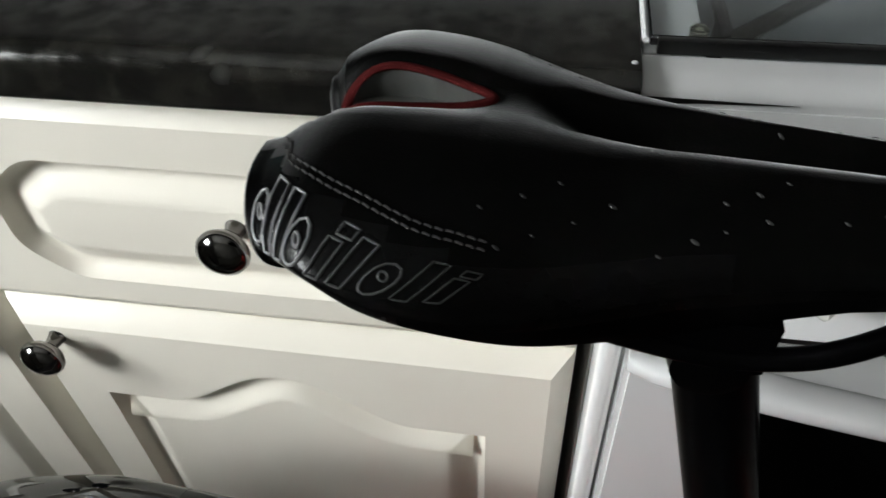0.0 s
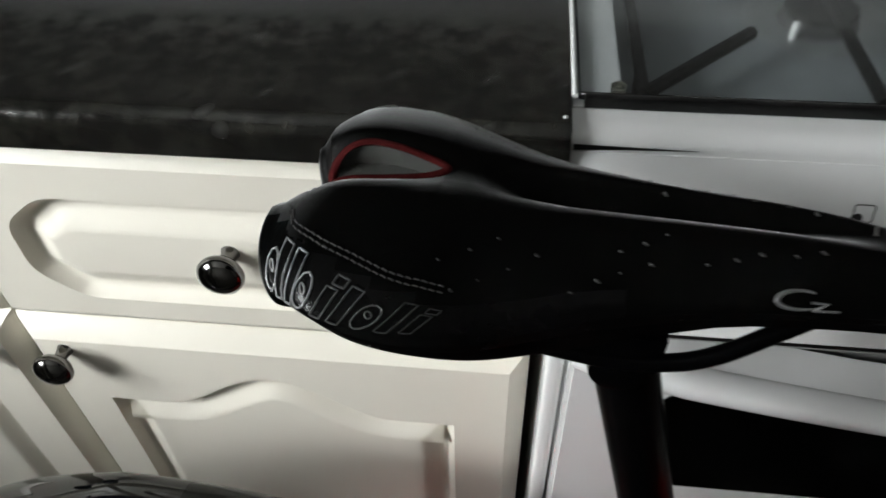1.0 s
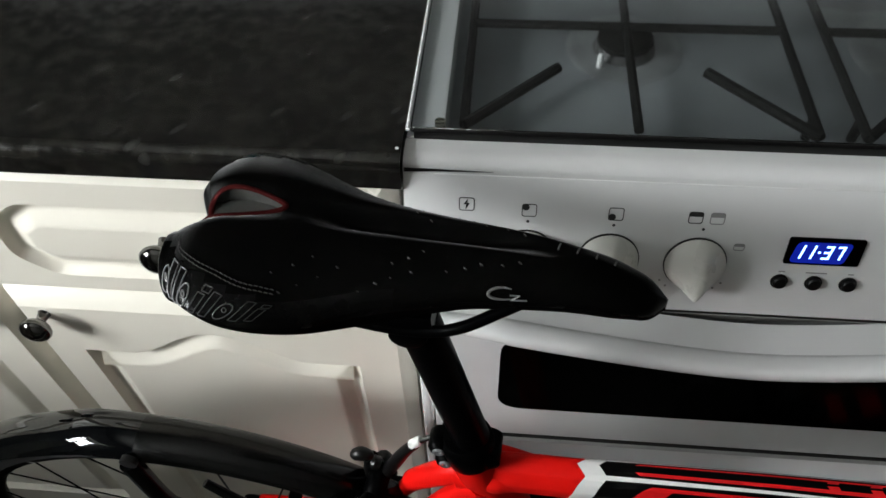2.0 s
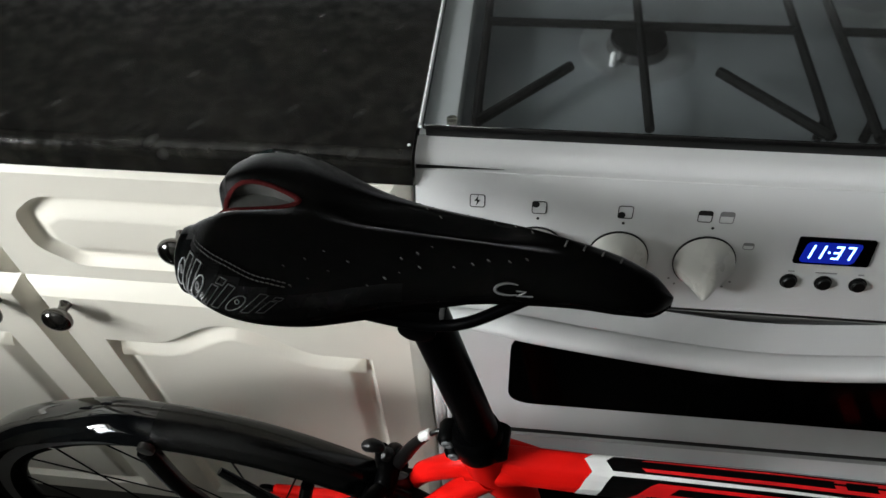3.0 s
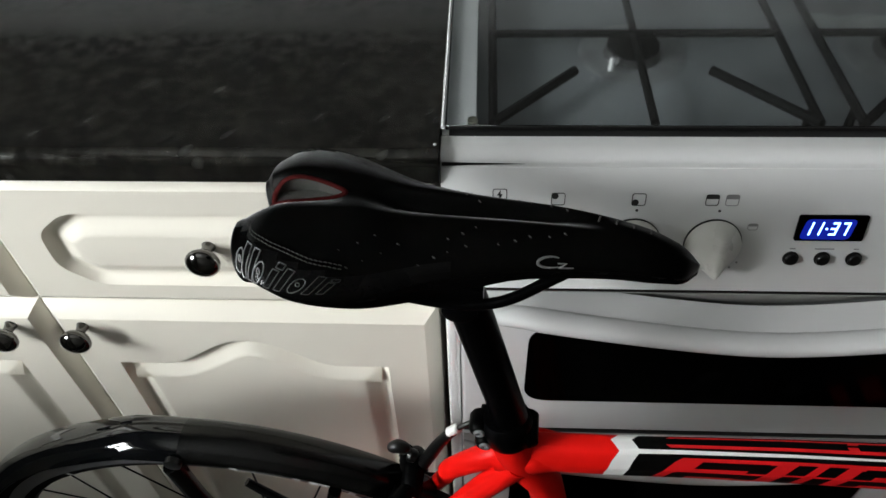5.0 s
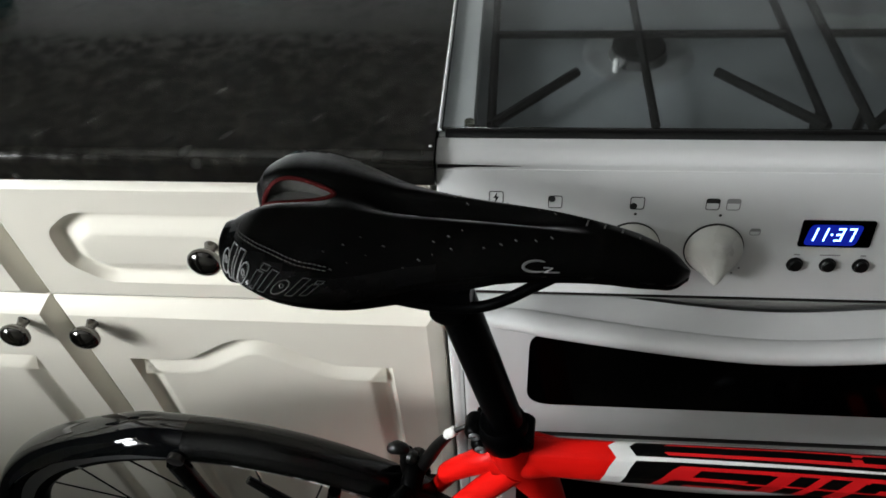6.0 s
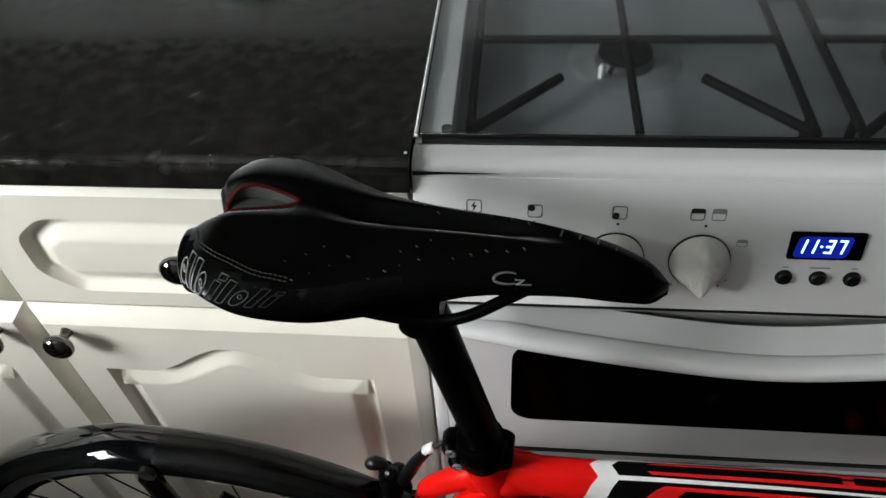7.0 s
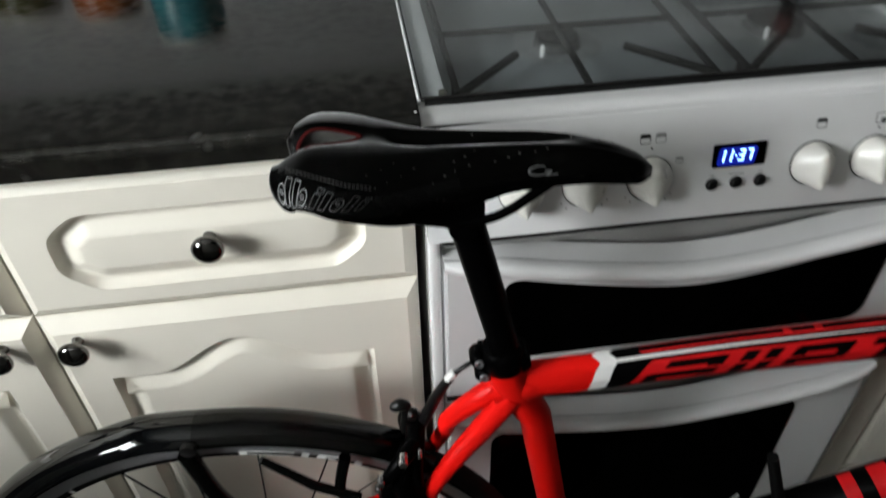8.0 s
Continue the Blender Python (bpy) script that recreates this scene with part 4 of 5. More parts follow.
def emblem():
    """Plain slanted outlined bars and ovals in place of the maker's mark; the print is darkened and thinned towards the
    nose to imitate the light falling off.
    """
    lean = lambda t: -0.0105 * (t - 0.5)  # noqa: E731
    for u, w, t0, t1, oval in ((-0.1070, 0.0058, 0.22, 0.80, 1), (-0.1025, 0.0040, 0.0, 0.95, 0), (-0.0962, 0.0042, 0.0, 0.97, 0), (-0.0902, 0.0074, 0.20, 0.95, 1), (-0.0800, 0.0044, 0.26, 0.97, 0), (-0.0787, 0.0044, 0.04, 0.20, 0), (-0.0722, 0.0046, 0.10, 0.95, 0), (-0.0632, 0.0078, 0.25, 0.92, 1), (-0.0545, 0.0044, 0.04, 0.90, 0), (-0.0468, 0.0040, 0.26, 0.86, 0), (-0.0462, 0.0040, 0.06, 0.20, 0)):
        line = 0.00046 - 0.0050 * max(0.0, u + 0.085)
        if oval:
            pts = []
            for k in range(12):
                a = 2 * math.pi * k / 12
                t = (t0 + t1) / 2 + (t1 - t0) / 2 * math.sin(a)
                pts.append((u + lean(t) + w / 2 * math.cos(a), t))
            flank_outline(pts, line)
            tm = t0 + 0.38 * (t1 - t0)
            flank_outline([(u + lean(tm) + (x - u - lean(t)) * 0.32, tm + (t - (t0 + t1) / 2) * 0.24) for x, t in pts], line)
        else:
            flank_outline([(u - w / 2 + lean(t0), t0), (u + w / 2 + lean(t0), t0), (u + w / 2 + lean(t1), t1), (u - w / 2 + lean(t1), t1)], line)


emblem()
# pale ticks along the nose's ridge, and a small silver mark on its side
for k in range(4):
    u = 0.1085 + 0.0106 * k
    tick = sweep([saddle_point(u + 0.0006 * j, 0.02 + 0.07 * j, 0.0002) for j in (0, 1, 2)], 0.00055, 6)
    saddle_part("print_tick", tick, TICK, saddle)
swirl = bmesh.new()
sweep([saddle_point(0.0812 + 0.0080 * math.cos(a), -(0.535 + 0.085 * math.sin(a)), 0.0004) for a in np.linspace(1.0, 5.3, 16).tolist()][::-1], [0.0004, 0.0008, 0.0010, 0.0008, 0.0004], 6, swirl)
sweep([saddle_point(u, -r, 0.0004) for u, r in ((0.0850, 0.545), (0.0905, 0.550), (0.0875, 0.600), (0.0855, 0.630), (0.0945, 0.625))], 0.0005, 6, swirl)
saddle_part("side_mark", swirl, SILVER_PRINT, saddle, "small silver mark on the saddle's side")
for s in (1, -1):
    y = -0.0075
    rail = spline([(-0.080, s * 0.024, 0.934), (-0.065, y / 2 + s * 0.022, 0.926), (-0.045, y + s * 0.020, 0.915), (-0.015, y + s * 0.019, 0.903), (0.020, y + s * 0.018, 0.896), (0.043, y + s * 0.018, 0.8985), (0.060, y + s * 0.017, 0.9055), (0.080, y / 2 + s * 0.014, 0.915), (0.100, s * 0.010, 0.924)], 6)
    saddle_part("saddle_rail", sweep(rail, 0.0038, 10), BLACK_ALLOY, saddle, "black saddle rail")
saddle_part("saddle_base", plate_flat([(-0.096, 0.004), (-0.092, 0.030), (-0.072, 0.038), (-0.050, 0.032), (-0.044, 0.014), (-0.050, -0.008), (-0.075, -0.016), (-0.092, -0.010)], 0.9425, 0.9450), BASE_GREY, saddle, "dark grey saddle base under the cutout")

# seat post and collar ------------------------------------------------
# the bicycle leans: its upper frame stands a little nearer the room than its wheels
LEAN_FROM = Vector((0.100, -0.2815, 1.257))
leaned = lambda p: LEAN_FROM + 0.972 * (Vector(p) - LEAN_FROM)  # noqa: E731
P0, P1 = leaned((0.0672, 0, 0.704)), Vector((0.0278, 0, 0.882))
post = bike_part("seat_post", sweep([P0 - 0.1 * (P1 - P0), P1], 0.0143, 28), BLACK_ALLOY, bike, "black seat post")
head = turned([(0.008, -0.019), (0.0118, -0.018), (0.0132, -0.010), (0.0132, 0.010), (0.0118, 0.018), (0.008, 0.019)], 24, (0.0258, 0, 0.884), "y")
join(head, loft([[(u, v, z) for v, z in ((-0.017, z0), (0.017, z0), (0.019, 0.908), (-0.019, 0.908))] for u, z0 in ((-0.030, 0.9045), (-0.016, 0.8985), (0.003, 0.8905), (0.027, 0.8800), (0.041, 0.8850))]))
bike_part("post_head", head, BLACK_ALLOY, post, "black rail clamp")
axis = (P1 - P0).normalized()
C0 = P0 - 0.008 * axis - Vector((0.0045, 0, 0))
collar = sweep([C0, C0 + 0.002 * axis, C0 + 0.015 * axis, C0 + 0.023 * axis, C0 + 0.027 * axis], [0.0195, 0.0208, 0.0208, 0.0200, 0.0165], 32)
collar_ob = bike_part("seat_collar", collar, BLACK_ALLOY, bike, "bulky black seat collar with two bolts")
for k in (-0.007, 0.013):
    c = C0 + k * axis + Vector((-0.0225, 0, 0))
    lug = turned([(0.003, -0.0100), (0.0068, -0.0096), (0.0088, -0.0066), (0.0088, 0.0066), (0.0068, 0.0096), (0.003, 0.0100)], 20, c, "y")
    join(lug, box(c.x, c.x + 0.014, -0.007, 0.007, c.z - 0.006, c.z + 0.006, 0.002))
    b = bike_part("collar_lug", lug, BLACK_ALLOY, collar_ob)
    bike_part("bolt", turned([(0.0016, -0.0096), (0.0018, -0.0110), (0.0036, -0.0116), (0.0048, -0.0106), (0.0050, -0.0094), (0.003, -0.0090)], 16, c, "y"), ALLOY, b, "hollow steel bolt")
bump = C0 + 0.009 * axis + Vector((0.012, 0, 0))
bike_part("collar_boss", turned([(0.006, -0.015), (0.012, -0.012), (0.0125, 0.012), (0.006, 0.015)], 24, bump, "y"), BLACK_ALLOY, collar_ob)

# frame ---------------------------------------------------------------
NEAR = [(0.0, 0.0238), (-0.0045, 0.0235), (-0.0090, 0.0224), (-0.0128, 0.0200), (-0.0158, 0.0150), (-0.0195, 0.0040), (-0.0195, -0.0080), (-0.0130, -0.0195), (0.0, -0.0245)]
tube_mid = lambda u: float(np.interp(u, [0.05, 0.15, 0.2, 0.29, 0.43, 0.62], [0.670, 0.676, 0.682, 0.690, 0.698, 0.708]))  # noqa: E731
tube_size = lambda u: float(np.interp(u, [0.05, 0.10, 0.2, 0.45, 0.62], [0.84, 0.90, 0.90, 1.02, 1.08]))  # noqa: E731


def tube_point(u, w, lift=0.0):
    """On the top tube's skin: w from 0 (top) over 8 (bottom) on the near side, negative on the far side."""
    a = abs(w)
    i = min(7, int(a))
    f = a - i
    v0, z0 = NEAR[i]
    v1, z1 = NEAR[i + 1]
    s = tube_size(u) + lift / 0.022
    v, z = v0 + (v1 - v0) * f, z0 + (z1 - z0) * f
    v *= 0.55 if w < 0 else 1.0  # the far side is flatter
    return leaned((u, math.copysign(1, w) * v * s if w else 0.0, tube_mid(u) + z * s))


rings = []
for u in np.linspace(0.066, 0.615, 60):
    rings.append([tube_point(u, -8 + 16 * k / 48 + 1e-9) for k in range(48)])
top_tube = bike_part("top_tube", loft(rings), RED, bike, "red lacquered top tube with white chevron and black panels")


def patch(us_at, w0, w1, lift, nw=14, nu=10, sides=(1, -1)):
    """A decal on both sides of the tube: at each w it runs from us_at(w)[0] to us_at(w)[1]."""
    bm = bmesh.new()
    for s in sides:
        grid = []
        for j in range(nw + 1):
            w = w0 + (w1 - w0) * j / nw
            a, b = us_at(w)
            grid.append([bm.verts.new(tube_point(a + (b - a) * i / nu, s * max(w, 1e-6), lift)) for i in range(nu + 1)])
        for j in range(nw):
            for i in range(nu):
                bm.faces.new((grid[j][i], grid[j][i + 1], grid[j + 1][i + 1], grid[j + 1][i]))
    return bm


chev = lambda w: -0.0030 * abs(w - 2.3)  # noqa: E731
bike_part("white_band", patch(lambda w: (0.1545 + chev(w), 0.1745 + chev(w)), 0, 8, 0.0003, 40, 4), WHITE_DECAL, top_tube, "white chevron band")
bike_part("black_panel", patch(lambda w: (0.1715 + chev(w), 0.610), 0, 8, 0.00045, 40, 50), BLACK_DECAL, top_tube, "black panel")
stripe = bmesh.new()
for s in (1, -1):
    rows = []
    for k in range(41):
        u = 0.160 + 0.30 * k / 40
        h = 0.42 * (1 - k / 40) ** 0.9 + 0.03
        rows.append([stripe.verts.new(tube_point(u, s * (2.28 + d * h), 0.0006)) for d in (-1, -0.4, 0.4, 1)])
    for a, b in zip(rows, rows[1:]):
        for i in range(3):
            stripe.faces.new((a[i], a[i + 1], b[i + 1], b[i]))
bike_part("white_stripe", stripe, WHITE_DECAL, top_tube, "thin white stripe along the tube")
lean_u = lambda w: -0.008 * (w - 3.3)  # noqa: E731
bike_part("red_panel", patch(lambda w: (0.205 + lean_u(w), 0.560), 3.3, 7.7, 0.0006, 18, 40), RED_DECAL, top_tube, "red printed panel")
bike_part("red_line", patch(lambda w: (0.192 + 0.006 * (w - 0.9), 0.560), 0.85, 1.45, 0.0006, 6, 40), RED_DECAL, top_tube, "red printed line")


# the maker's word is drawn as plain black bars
side_bars = [(0.226, 0.278, 3.9, 4.65), (0.216, 0.268, 5.05, 5.7), (0.2682, 0.2838, 4.0, 7.3), (0.2142, 0.2298, 5.15, 6.9), (0.216, 0.27, 6.4, 7.05), (0.2982, 0.3128, 3.8, 7.3), (0.3212, 0.3358, 3.8, 7.3), (0.3482, 0.3628, 4.1, 6.9), (0.35, 0.404, 3.9, 4.6), (0.36, 0.4, 5.0, 5.6), (0.3922, 0.4058, 4.1, 5.5), (0.356, 0.404, 6.3, 6.95), (0.424, 0.48, 3.9, 4.6), (0.4382, 0.4558, 4.5, 6.4), (0.424, 0.48, 6.3, 6.95)]
for a, b, w0, w1 in side_bars:
    bike_part("black_bar", patch(lambda w: (a + lean_u(w), b + lean_u(w)), w0, w1, 0.0008, 8, 4, (1,)), BLACK_DECAL, top_tube, "black printed bar")
bike_part("upper_bar", patch(lambda w: (0.33 + 0.002 * w, 0.338 + 0.002 * w), 0.25, 0.86, 0.0007, 4, 2), RED_DECAL, top_tube)
bike_part("upper_bar", patch(lambda w: (0.36 + 0.002 * w, 0.368 + 0.002 * w), 0.25, 0.86, 0.0007, 4, 2), RED_DECAL, top_tube)

seat_tube = bike_part("seat_tube", sweep([C0 + 0.004 * axis, leaned((0.073, 0, 0.66)), leaned((0.0985, 0, 0.61)), (0.130, 0, 0.455), BB], [0.0192, 0.0205, 0.0165, 0.0165, 0.02], 28), RED, bike, "red lacquered seat tube")
bike_part("seat_lug", sweep(spline([leaned(p) for p in ((0.052, 0, 0.660), (0.085, 0, 0.668), (0.120, 0, 0.668))], 8), [0.0165, 0.0200, 0.0140], 24), RED, bike)
for s in (1, -1):
    # the far stay runs close under the tube and then bends down to the wheel
    upper = [leaned((0.072, 0.004, 0.665)), Vector((0.042, -0.006, 0.660)), Vector((0.012, 0.000, 0.619)), Vector((0.003, 0.013, 0.572))] if s > 0 else [leaned((0.072, -0.010, 0.660)), (0.040, -0.020, 0.622), (0.008, -0.030, 0.580), (-0.017, -0.035, 0.528)]
    stay = spline(upper + [(-0.065, s * 0.044, 0.405), (AX + 0.01, s * 0.064, AZ + 0.012)], 8)
    bike_part("seat_stay", sweep(stay, [0.0125, 0.0115, 0.0098, 0.0085, 0.0075, 0.007], 18), RED, bike, "red seat stay")
    bike_part("chain_stay", sweep(spline([BB + Vector((-0.02, s * 0.02, 0)), (0.05, s * 0.034, 0.262), (-0.12, s * 0.055, 0.29), (AX, s * 0.064, AZ)], 6), [0.013, 0.011, 0.009], 14), RED, bike)
    bike_part("dropout", turned([(0.018, s * 0.061), (0.018, s * 0.067)], 20, (AX, 0, AZ), "y"), BLACK_ALLOY, bike)
bike_part("head_tube", sweep([HT0, HT1], 0.021, 24), RED, bike)
down = bike_part("down_tube", sweep([HT0 + 0.12 * (HT1 - HT0), (0.620, 0.004, 0.580), (0.598, 0.004, 0.490), (0.58, 0, 0.438), (0.30, 0, 0.297), BB], [0.020, 0.020, 0.022, 0.026, 0.026, 0.022], 48), BLACK_DECAL, bike, "black down tube with red blocks and white stripes")
d0, d1 = Vector((0.58, 0, 0.438)), Vector((0.30, 0, 0.297))


def tube_mark(name, t0, t1, a0, a1, mat, label):
    """A printed block on the down tube, from t0 to t1 along it and a0 to a1 round it (radians from its near side)."""
    bm = bmesh.new()
    n = Vector((0, -1, 0))
    up = (d1 - d0).cross(n).normalized()
    rows = []
    for k in range(9):
        p = d0 + (d1 - d0) * (t0 + (t1 - t0) * k / 8)
        rows.append([bm.verts.new(p + (0.0264 if mat is RED_DECAL else 0.0268) * (math.cos(e) * n - math.sin(e) * up)) for e in np.linspace(a0, a1, 25).tolist()])
    for r0, r1 in zip(rows, rows[1:]):
        for i in range(24):
            bm.faces.new((r0[i], r0[i + 1], r1[i + 1], r1[i]))
    bike_part(name, bm, mat, down, label)


for t0, t1 in ((0.01, 0.04), (0.085, 0.158), (0.215, 0.270)):
    tube_mark("red_block", t0, t1, -2.2, 1.2, RED_DECAL, "red printed block")
tube_mark("white_stripe", 0.01, 0.62, -0.42, -0.24, WHITE_DECAL, "thin white stripe")
cage = bike_part("bottle_cage", sweep(spline([(0.436, 0, 0.358), (0.412, 0, 0.425), (0.385, 0, 0.500)], 6), [0.009, 0.0075, 0.0065], 12), BLACK_PLASTIC, bike, "black bottle cage on the down tube")
bike_part("wire", sweep(spline([(0.318, -0.004, 0.300), (0.322, -0.020, 0.420), (0.333, -0.024, 0.446), (0.348, -0.020, 0.457)], 6), 0.0024, 10), STEEL, cage, "bright wire")
bike_part("bottom_bracket", turned([(0.021, -0.034), (0.021, 0.034)], 24, BB, "y"), RED, bike)
bike_part("chainring", turned([(0.085, 0.042), (0.088, 0.044), (0.085, 0.046), (0.03, 0.046)], 48, BB, "y"), BLACK_ALLOY, bike, "dark chainring")
bike_part("crank_arm", sweep([BB + Vector((0, 0.055, 0)), BB + Vector((0.10, 0.062, -0.13))], [0.014, 0.010], 12), BLACK_ALLOY, bike)
bike_part("crank_arm", sweep([BB + Vector((0, -0.055, 0)), BB + Vector((-0.10, -0.062, 0.13 - 0.26))], [0.014, 0.010], 12), BLACK_ALLOY, bike)
FA = Vector((FX, 0, AZ))
steered("fork", sweep([HT1 + Vector((-0.003, 0, 0.01)), HT0 + Vector((0.004, 0, -0.008))], 0.016, 18), BLACK_ALLOY, bike)
for s in (1, -1):
    steered("fork_blade", sweep(spline([HT0 + Vector((0.003, s * 0.012, -0.006)), HT0 + Vector((0.018, s * 0.036, -0.050)), FA + Vector((-0.01, s * 0.052, 0.08)), FA + Vector((0, s * 0.05, 0))], 6), [0.014, 0.013, 0.009], 14), RED, bike)
steered("stem", sweep([HT1, HT1 + Vector((-0.012, 0, 0.05)), HT1 + Vector((0.09, 0, 0.075))], [0.017, 0.019, 0.016], 18), BLACK_ALLOY, bike)
HB = HT1 + Vector((0.09, 0, 0.075))
bar = spline([HB + Vector((0.02, -0.20, -0.13)), HB + Vector((0.09, -0.21, -0.08)), HB + Vector((0.09, -0.205, 0)), HB + Vector((0.0, -0.18, 0.0)), HB, HB + Vector((0.0, 0.10, 0.0))], 8)
steered("handlebar", sweep(bar, 0.0145, 14), BLACK_ALLOY, bike, "black taped handlebar")


# wheels --------------------------------------------------------------
def wheel(x, rear):
    c = (x, 0, AZ)
    put = bike_part if rear else steered
    w = put("rear_wheel" if rear else "front_wheel", turned([(0.0, -0.05), (0.012, -0.05), (0.016, -0.03), (0.011, -0.02), (0.011, 0.02), (0.016, 0.03), (0.012, 0.05), (0.0, 0.05)], 20, c, "y"), BLACK_ALLOY, bike, "black road wheel with machined rim")
    tyre = bmesh.new()
    rings = []
    for k in range(96):
        a = 2 * math.pi * k / 96
        rings.append([(x + (0.3225 + 0.0118 * math.cos(b)) * math.cos(a), 0.0118 * math.sin(b), AZ + (0.3225 + 0.0118 * math.cos(b)) * math.sin(a)) for b in (2 * math.pi * i / 16 for i in range(16))])
    rings.append(rings[0])
    loft(rings, True, False, tyre)
    bmesh.ops.remove_doubles(tyre, verts=tyre.verts, dist=1e-6)
    put("tyre", tyre, RUBBER, w, "black road tyre")
    prof = [(0.314, -0.0105), (0.3135, -0.0112), (0.2992, -0.0112), (0.2986, -0.0108), (0.290, -0.0085), (0.286, -0.003), (0.286, 0.003), (0.290, 0.0085), (0.3030, 0.0110), (0.3035, 0.0112), (0.3135, 0.0112), (0.314, 0.0105), (0.310, 0.0), (0.314, -0.0105)]
    rim = bmesh.new()
    rows = []
    for r, h in prof:
        rows.append([rim.verts.new((x + r * math.cos(2 * math.pi * k / 96), h, AZ + r * math.sin(2 * math.pi * k / 96))) for k in range(96)])
    for i, (a, b) in enumerate(zip(rows, rows[1:])):
        for k in range(96):
            f = rim.faces.new((a[k], a[(k + 1) % 96], b[(k + 1) % 96], b[k]))
            f.material_index = 0 if i in (1, 9) else 1
    bmesh.ops.remove_doubles(rim, verts=rim.verts, dist=1e-6)
    r_ob = put("rim", rim, [ALLOY, BLACK_ALLOY], w, "black rim with a bright braking track")
    for k in range(24):
        a = 2 * math.pi * (k + 0.5) / 24
        s = 1 if k % 2 else -1
        b = a + (0.5 if (k // 2) % 2 else -0.5)
        put("spoke", sweep([(x + 0.016 * math.cos(b), s * 0.03, AZ + 0.016 * math.sin(b)), (x + 0.289 * math.cos(a), 0, AZ + 0.289 * math.sin(a))], 0.0010, 6), BLACK_ALLOY, w)
    return r_ob


rear_rim = wheel(AX, True)
wheel(FX, False)


def rim_mark(a0, a1, r0, r1):
    """A printed block on the rim's near side, between two angles from the top (degrees, forwards)."""
    bm = bmesh.new()
    rows = []
    for k in range(7):
        a = radians(90 - (a0 + (a1 - a0) * k / 6))
        rows.append([bm.verts.new((AX + r * math.cos(a), -0.0088 - 0.0026 * (r - 0.290) / 0.013 - 0.0006, AZ + r * math.sin(a))) for r in (r0, r1)])
    for p, q in zip(rows, rows[1:]):
        bm.faces.new((p[0], p[1], q[1], q[0]))
    bike_part("rim_print", bm, WHITE_DECAL, rear_rim, "white printed block")


for a0, a1, r0, r1 in ((4.5, 6.0, 0.2915, 0.3022), (6.0, 15.0, 0.2985, 0.3022), (6.0, 15.0, 0.2915, 0.2930), (16.5, 18.0, 0.2915, 0.3022), (19.6, 21.4, 0.2915, 0.3022), (21.4, 24.5, 0.2985, 0.3022), (21.4, 23.5, 0.2935, 0.296), (27.5, 29.0, 0.2915, 0.3022), (-33.0, -32.0, 0.2915, 0.298)):
    rim_mark(a0, a1, r0, r1)


# mudguard ------------------------------------------------------------
def guard(a0, a1, radii, width, flange, thick, mat, label, taper=(1.0, 1.0)):
    """A curved mudguard blade round the rear wheel, between two angles from the top (degrees, forwards)."""
    rings = []
    for k in range(41):
        t = k / 40
        a = radians(90 - (a0 + (a1 - a0) * t))
        s = taper[0] + (taper[1] - taper[0]) * t
        radius = float(np.interp(t, [0, 0.8, 0.9, 1.0], radii))
        outer, inner = [], []
        for i in range(15):
            b = radians(-88 + 176 * i / 14)
            v, drop = width * s * math.sin(b), flange * (1 - math.cos(b))
            outer.append((v, radius - drop))
            inner.append((v * (1 - thick / width), radius - drop - thick))
        ring = outer + inner[::-1]
        rings.append([(AX + r * math.cos(a), v, AZ + r * math.sin(a)) for v, r in ring])
    return bike_part("mudguard", loft(rings), mat, bike, label)


guard(-96, -2.5, (0.3410, 0.3412, 0.3448, 0.3400), 0.0232, 0.0156, 0.002, GUARD_GLOSS, "glossy black rear mudguard blade", (1.0, 1.0))
guard(-5, 41, (0.3400, 0.3395, 0.3395, 0.3395), 0.0227, 0.0156, 0.002, GUARD_MATT, "satin black front section of the mudguard", (1.02, 0.9))
for s in (-1, 1):
    for a0, u1, z1, w in () if s > 0 else ((-4.0, AX + 0.02, 0.50, 0.0095), (24.0, -0.105, 0.52, 0.0065)):
        a = radians(90 - a0)
        p0 = Vector((AX + 0.3185 * math.cos(a), s * 0.0215, AZ + 0.3185 * math.sin(a)))
        p1 = Vector((u1, s * 0.034, z1))
        p2 = Vector((AX + 0.03, s * 0.055, AZ + 0.05))
        leg = sweep(spline([p0, (p0 + p1) / 2 + Vector((-0.004, s * 0.002, 0)), p1, (p1 + p2) / 2, p2], 6), [w, w * 0.9, w * 0.7, w * 0.5], 10)
        bike_part("mudguard_stay", leg, GUARD_MATT, bike, "black mudguard stay")
    strut = sweep([(AX + 0.048, s * 0.026, 0.612), (-0.13, s * 0.032, 0.568), (-0.085, s * 0.036, 0.545)], [0.004, 0.0055, 0.0055], 10)
    bike_part("mudguard_strut", strut, GUARD_MATT, bike)
    a = radians(90 + 3)
    if s < 0:
        bike_part("stay_clip", turned([(0.003, -0.004), (0.008, -0.003), (0.008, 0.003), (0.003, 0.004)], 16, (AX + 0.328 * math.cos(a), s * 0.0245, AZ + 0.328 * math.sin(a)), "y"), BLACK_PLASTIC, bike)

# rear brake ----------------------------------------------------------
brake = bike_part("brake_caliper", sweep(spline([(-0.020, -0.036, 0.535), (-0.026, -0.032, 0.575), (-0.024, -0.010, 0.600), (-0.022, 0.014, 0.600), (-0.026, 0.034, 0.572), (-0.022, 0.037, 0.532)], 8), [0.006, 0.009, 0.0105, 0.0105, 0.009, 0.006], 14), BLACK_ALLOY, bike, "black rear brake caliper")
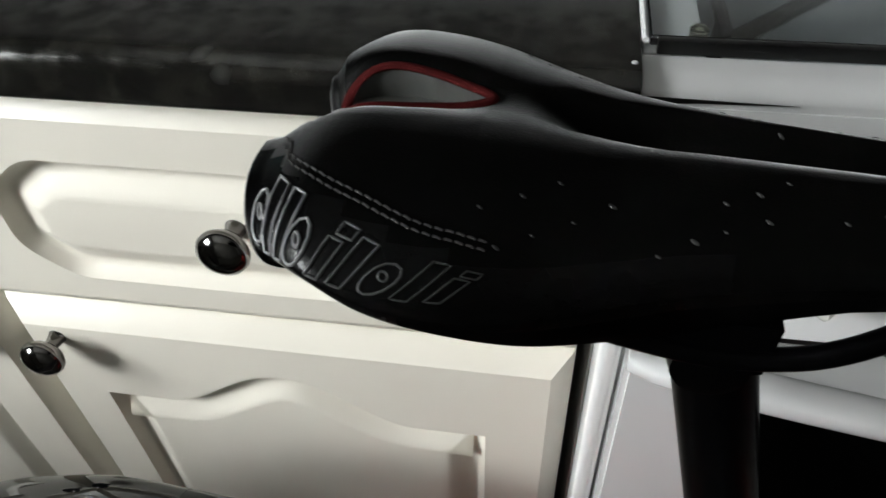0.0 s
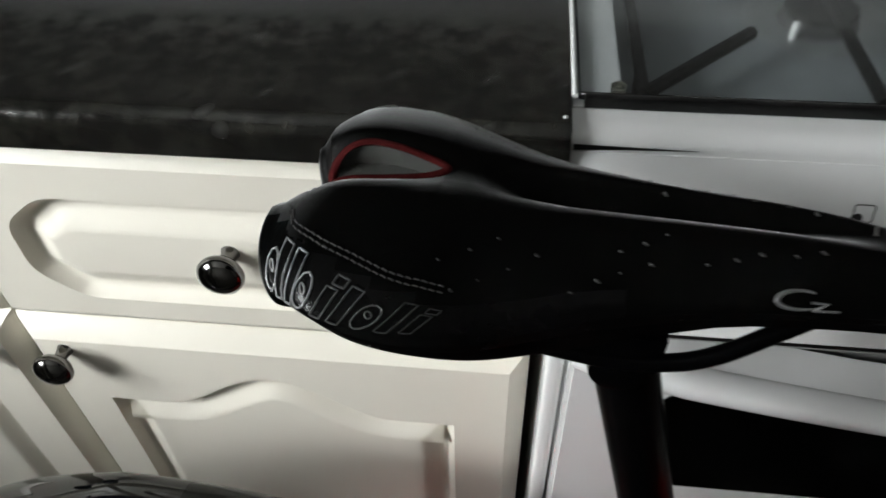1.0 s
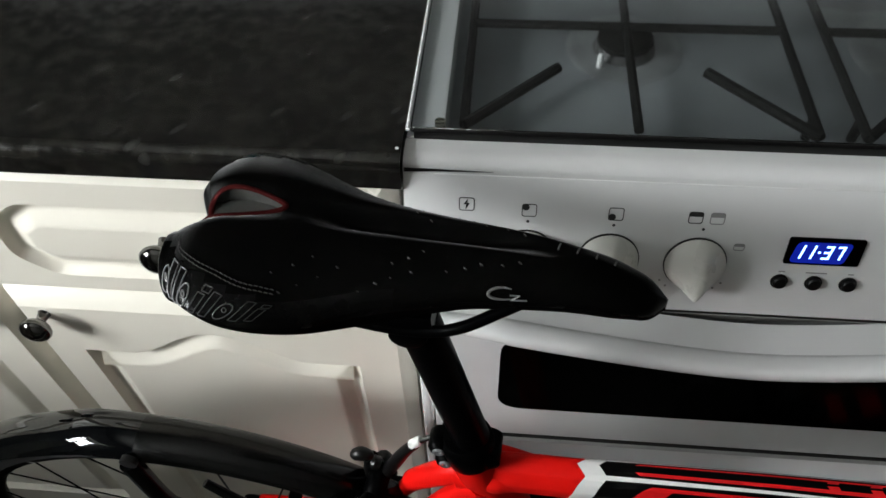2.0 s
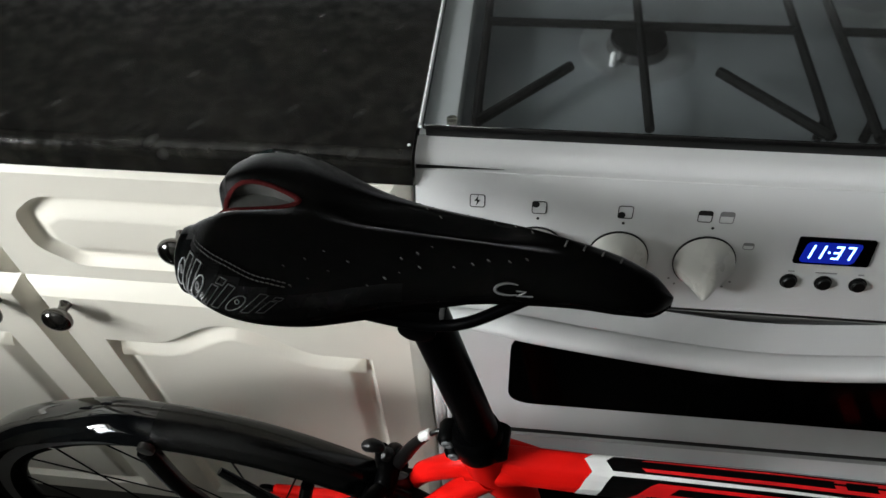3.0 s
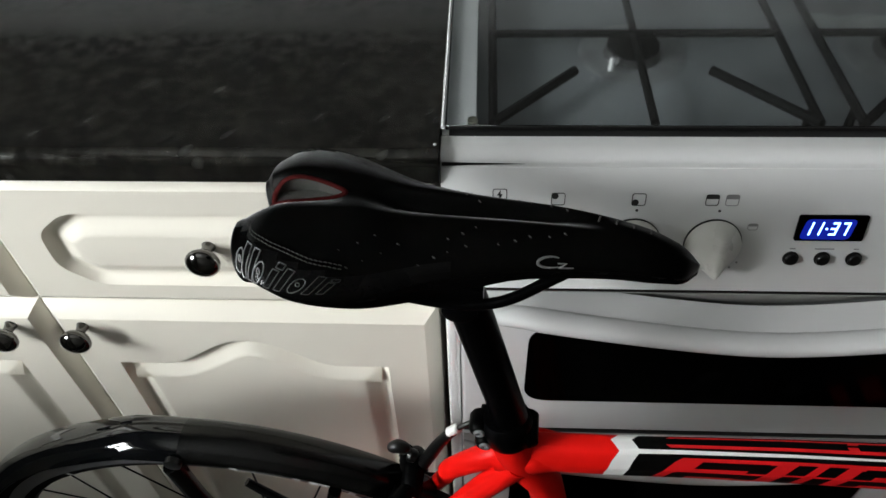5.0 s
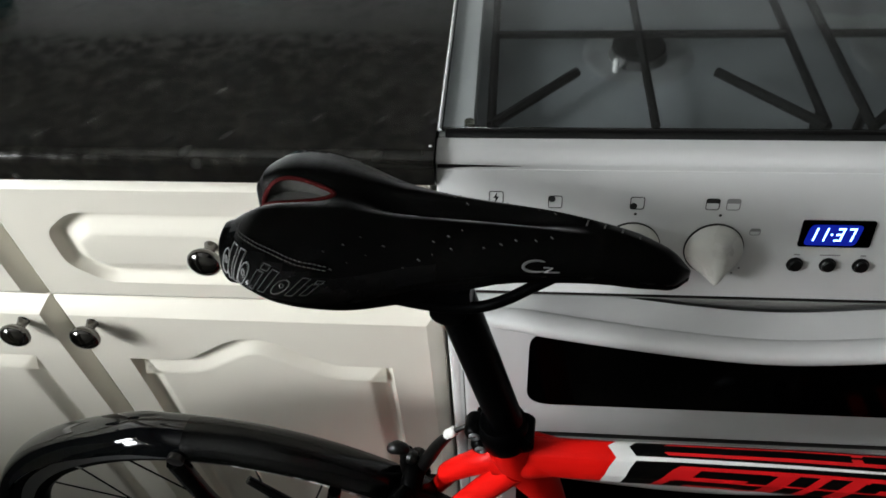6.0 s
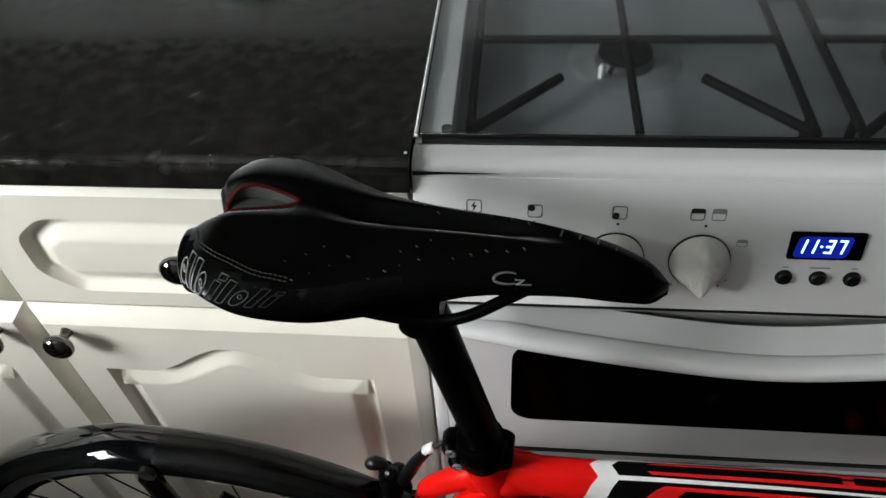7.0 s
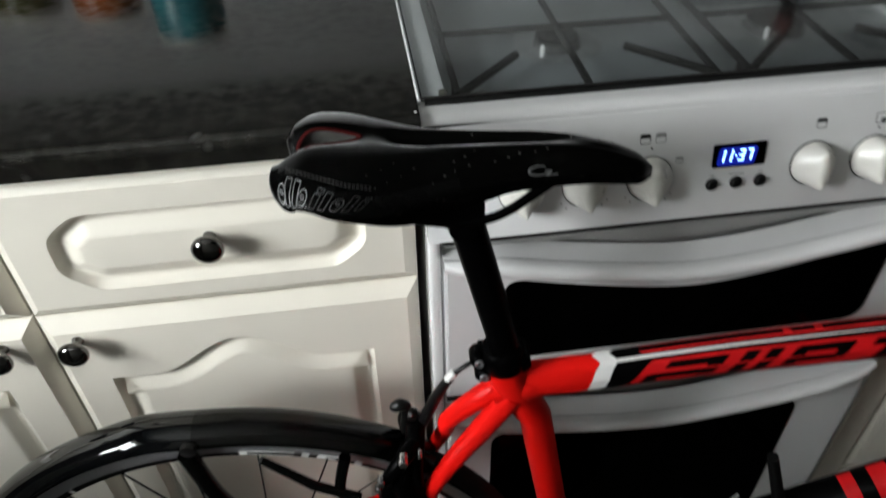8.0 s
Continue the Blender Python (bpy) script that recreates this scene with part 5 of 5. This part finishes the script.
bike_part("brake_arm", sweep(spline([(-0.030, 0.030, 0.555), (-0.034, 0.024, 0.592), (-0.030, 0.016, 0.618)], 6), [0.008, 0.0075, 0.006], 12), BLACK_ALLOY, brake)
barrel = sweep([(-0.0340, 0.011, 0.585), (-0.0335, 0.011, 0.606), (-0.0315, 0.011, 0.616), (-0.0325, 0.011, 0.624)], [0.0042, 0.0046, 0.0050, 0.0036], 14)
sweep(spline([(-0.0440, 0.0105, 0.6285), (-0.0425, 0.0105, 0.6320), (-0.0370, 0.0108, 0.6345), (-0.0305, 0.011, 0.6320), (-0.0285, 0.011, 0.6285)], 4), [0.0030, 0.0058, 0.0068, 0.0056, 0.0026], 14, barrel)
sweep([(-0.0300, 0.011, 0.6195), (-0.0275, 0.011, 0.6190), (-0.0225, 0.0112, 0.6165), (-0.0200, 0.0112, 0.6150)], [0.0050, 0.0070, 0.0066, 0.0036], 14, barrel)
bike_part("cable_anchor", barrel, BLACK_PLASTIC, brake, "black barrel adjuster with a lever cap")
bike_part("brake_arm", sweep(spline([(-0.0240, -0.012, 0.598), (-0.0330, -0.028, 0.606), (-0.0440, -0.038, 0.598), (-0.0580, -0.042, 0.580)], 5), [0.009, 0.0085, 0.008, 0.006], 14), BLACK_ALLOY, brake)
for at, r, up in ((Vector((-0.0365, -0.0400, 0.6120)), 0.0050, 0.006), (Vector((-0.0600, -0.0470, 0.5900)), 0.0042, 0.005), (Vector((-0.0635, -0.0470, 0.5770)), 0.0036, 0.004), (Vector((-0.0200, -0.0300, 0.6060)), 0.0028, 0.004)):
    bike_part("pivot_bolt", turned([(r * 0.4, -up), (r * 0.85, -up * 0.95), (r, -up * 0.6), (r, up)], 14, at, "y"), STEEL, brake, "steel pivot bolt")
for s in (-1, 1):
    pad = box(-0.066, -0.004, s * 0.0245 - 0.009, s * 0.0245 + 0.009, 0.512, 0.540, 0.004)
    bike_part("brake_pad", pad, RUBBER, brake)
    bike_part("pad_bolt", turned([(0.0045, -0.008), (0.0055, 0.0), (0.0055, 0.006)], 12, (-0.036, s * 0.047, 0.538), "y"), STEEL, brake, "bright steel pad bolt")
bike_part("brake_arm", sweep(spline([(-0.012, -0.034, 0.516), (-0.030, -0.040, 0.545), (-0.040, -0.034, 0.575), (-0.030, -0.018, 0.605)], 6), [0.010, 0.0135, 0.0125, 0.009], 14), BLACK_ALLOY, brake)
bike_part("brake_arm", sweep(spline([(-0.050, -0.030, 0.520), (-0.052, -0.034, 0.545), (-0.040, -0.028, 0.580)], 6), [0.011, 0.012, 0.009], 14), BLACK_ALLOY, brake)
bike_part("quick_release", sweep(spline([(-0.052, -0.042, 0.535), (-0.060, -0.044, 0.525), (-0.066, -0.044, 0.512)], 5), [0.003, 0.004, 0.003], 10), STEEL, brake)
cable = spline([(0.052, 0.014, 0.700), (0.030, 0.010, 0.690), (0.015, 0.008, 0.676), (0.0035, 0.008, 0.655), (-0.0065, 0.008, 0.630), (-0.0165, 0.009, 0.603)], 8)
cable_ob = bike_part("brake_cable", sweep(cable[16:], [0.0045, 0.006, 0.0065], 12), BLACK_PLASTIC, bike, "black sleeved brake cable")
bike_part("inner_wire", sweep(cable[:17], 0.0024, 10), BLACK_PLASTIC, cable_ob)
bike_part("ferrule", sweep([(0.0200, 0.009, 0.6826), (0.0190, 0.009, 0.6816), (0.0122, 0.008, 0.6742), (0.0112, 0.008, 0.6731)], [0.0032, 0.0044, 0.0047, 0.0038], 14), WHITE_DECAL, cable_ob, "white cable ferrule")
bike_part("steel_pinch", sweep([(-0.028, -0.012, 0.545), (-0.028, -0.016, 0.505)], 0.0013, 8), STEEL, brake)
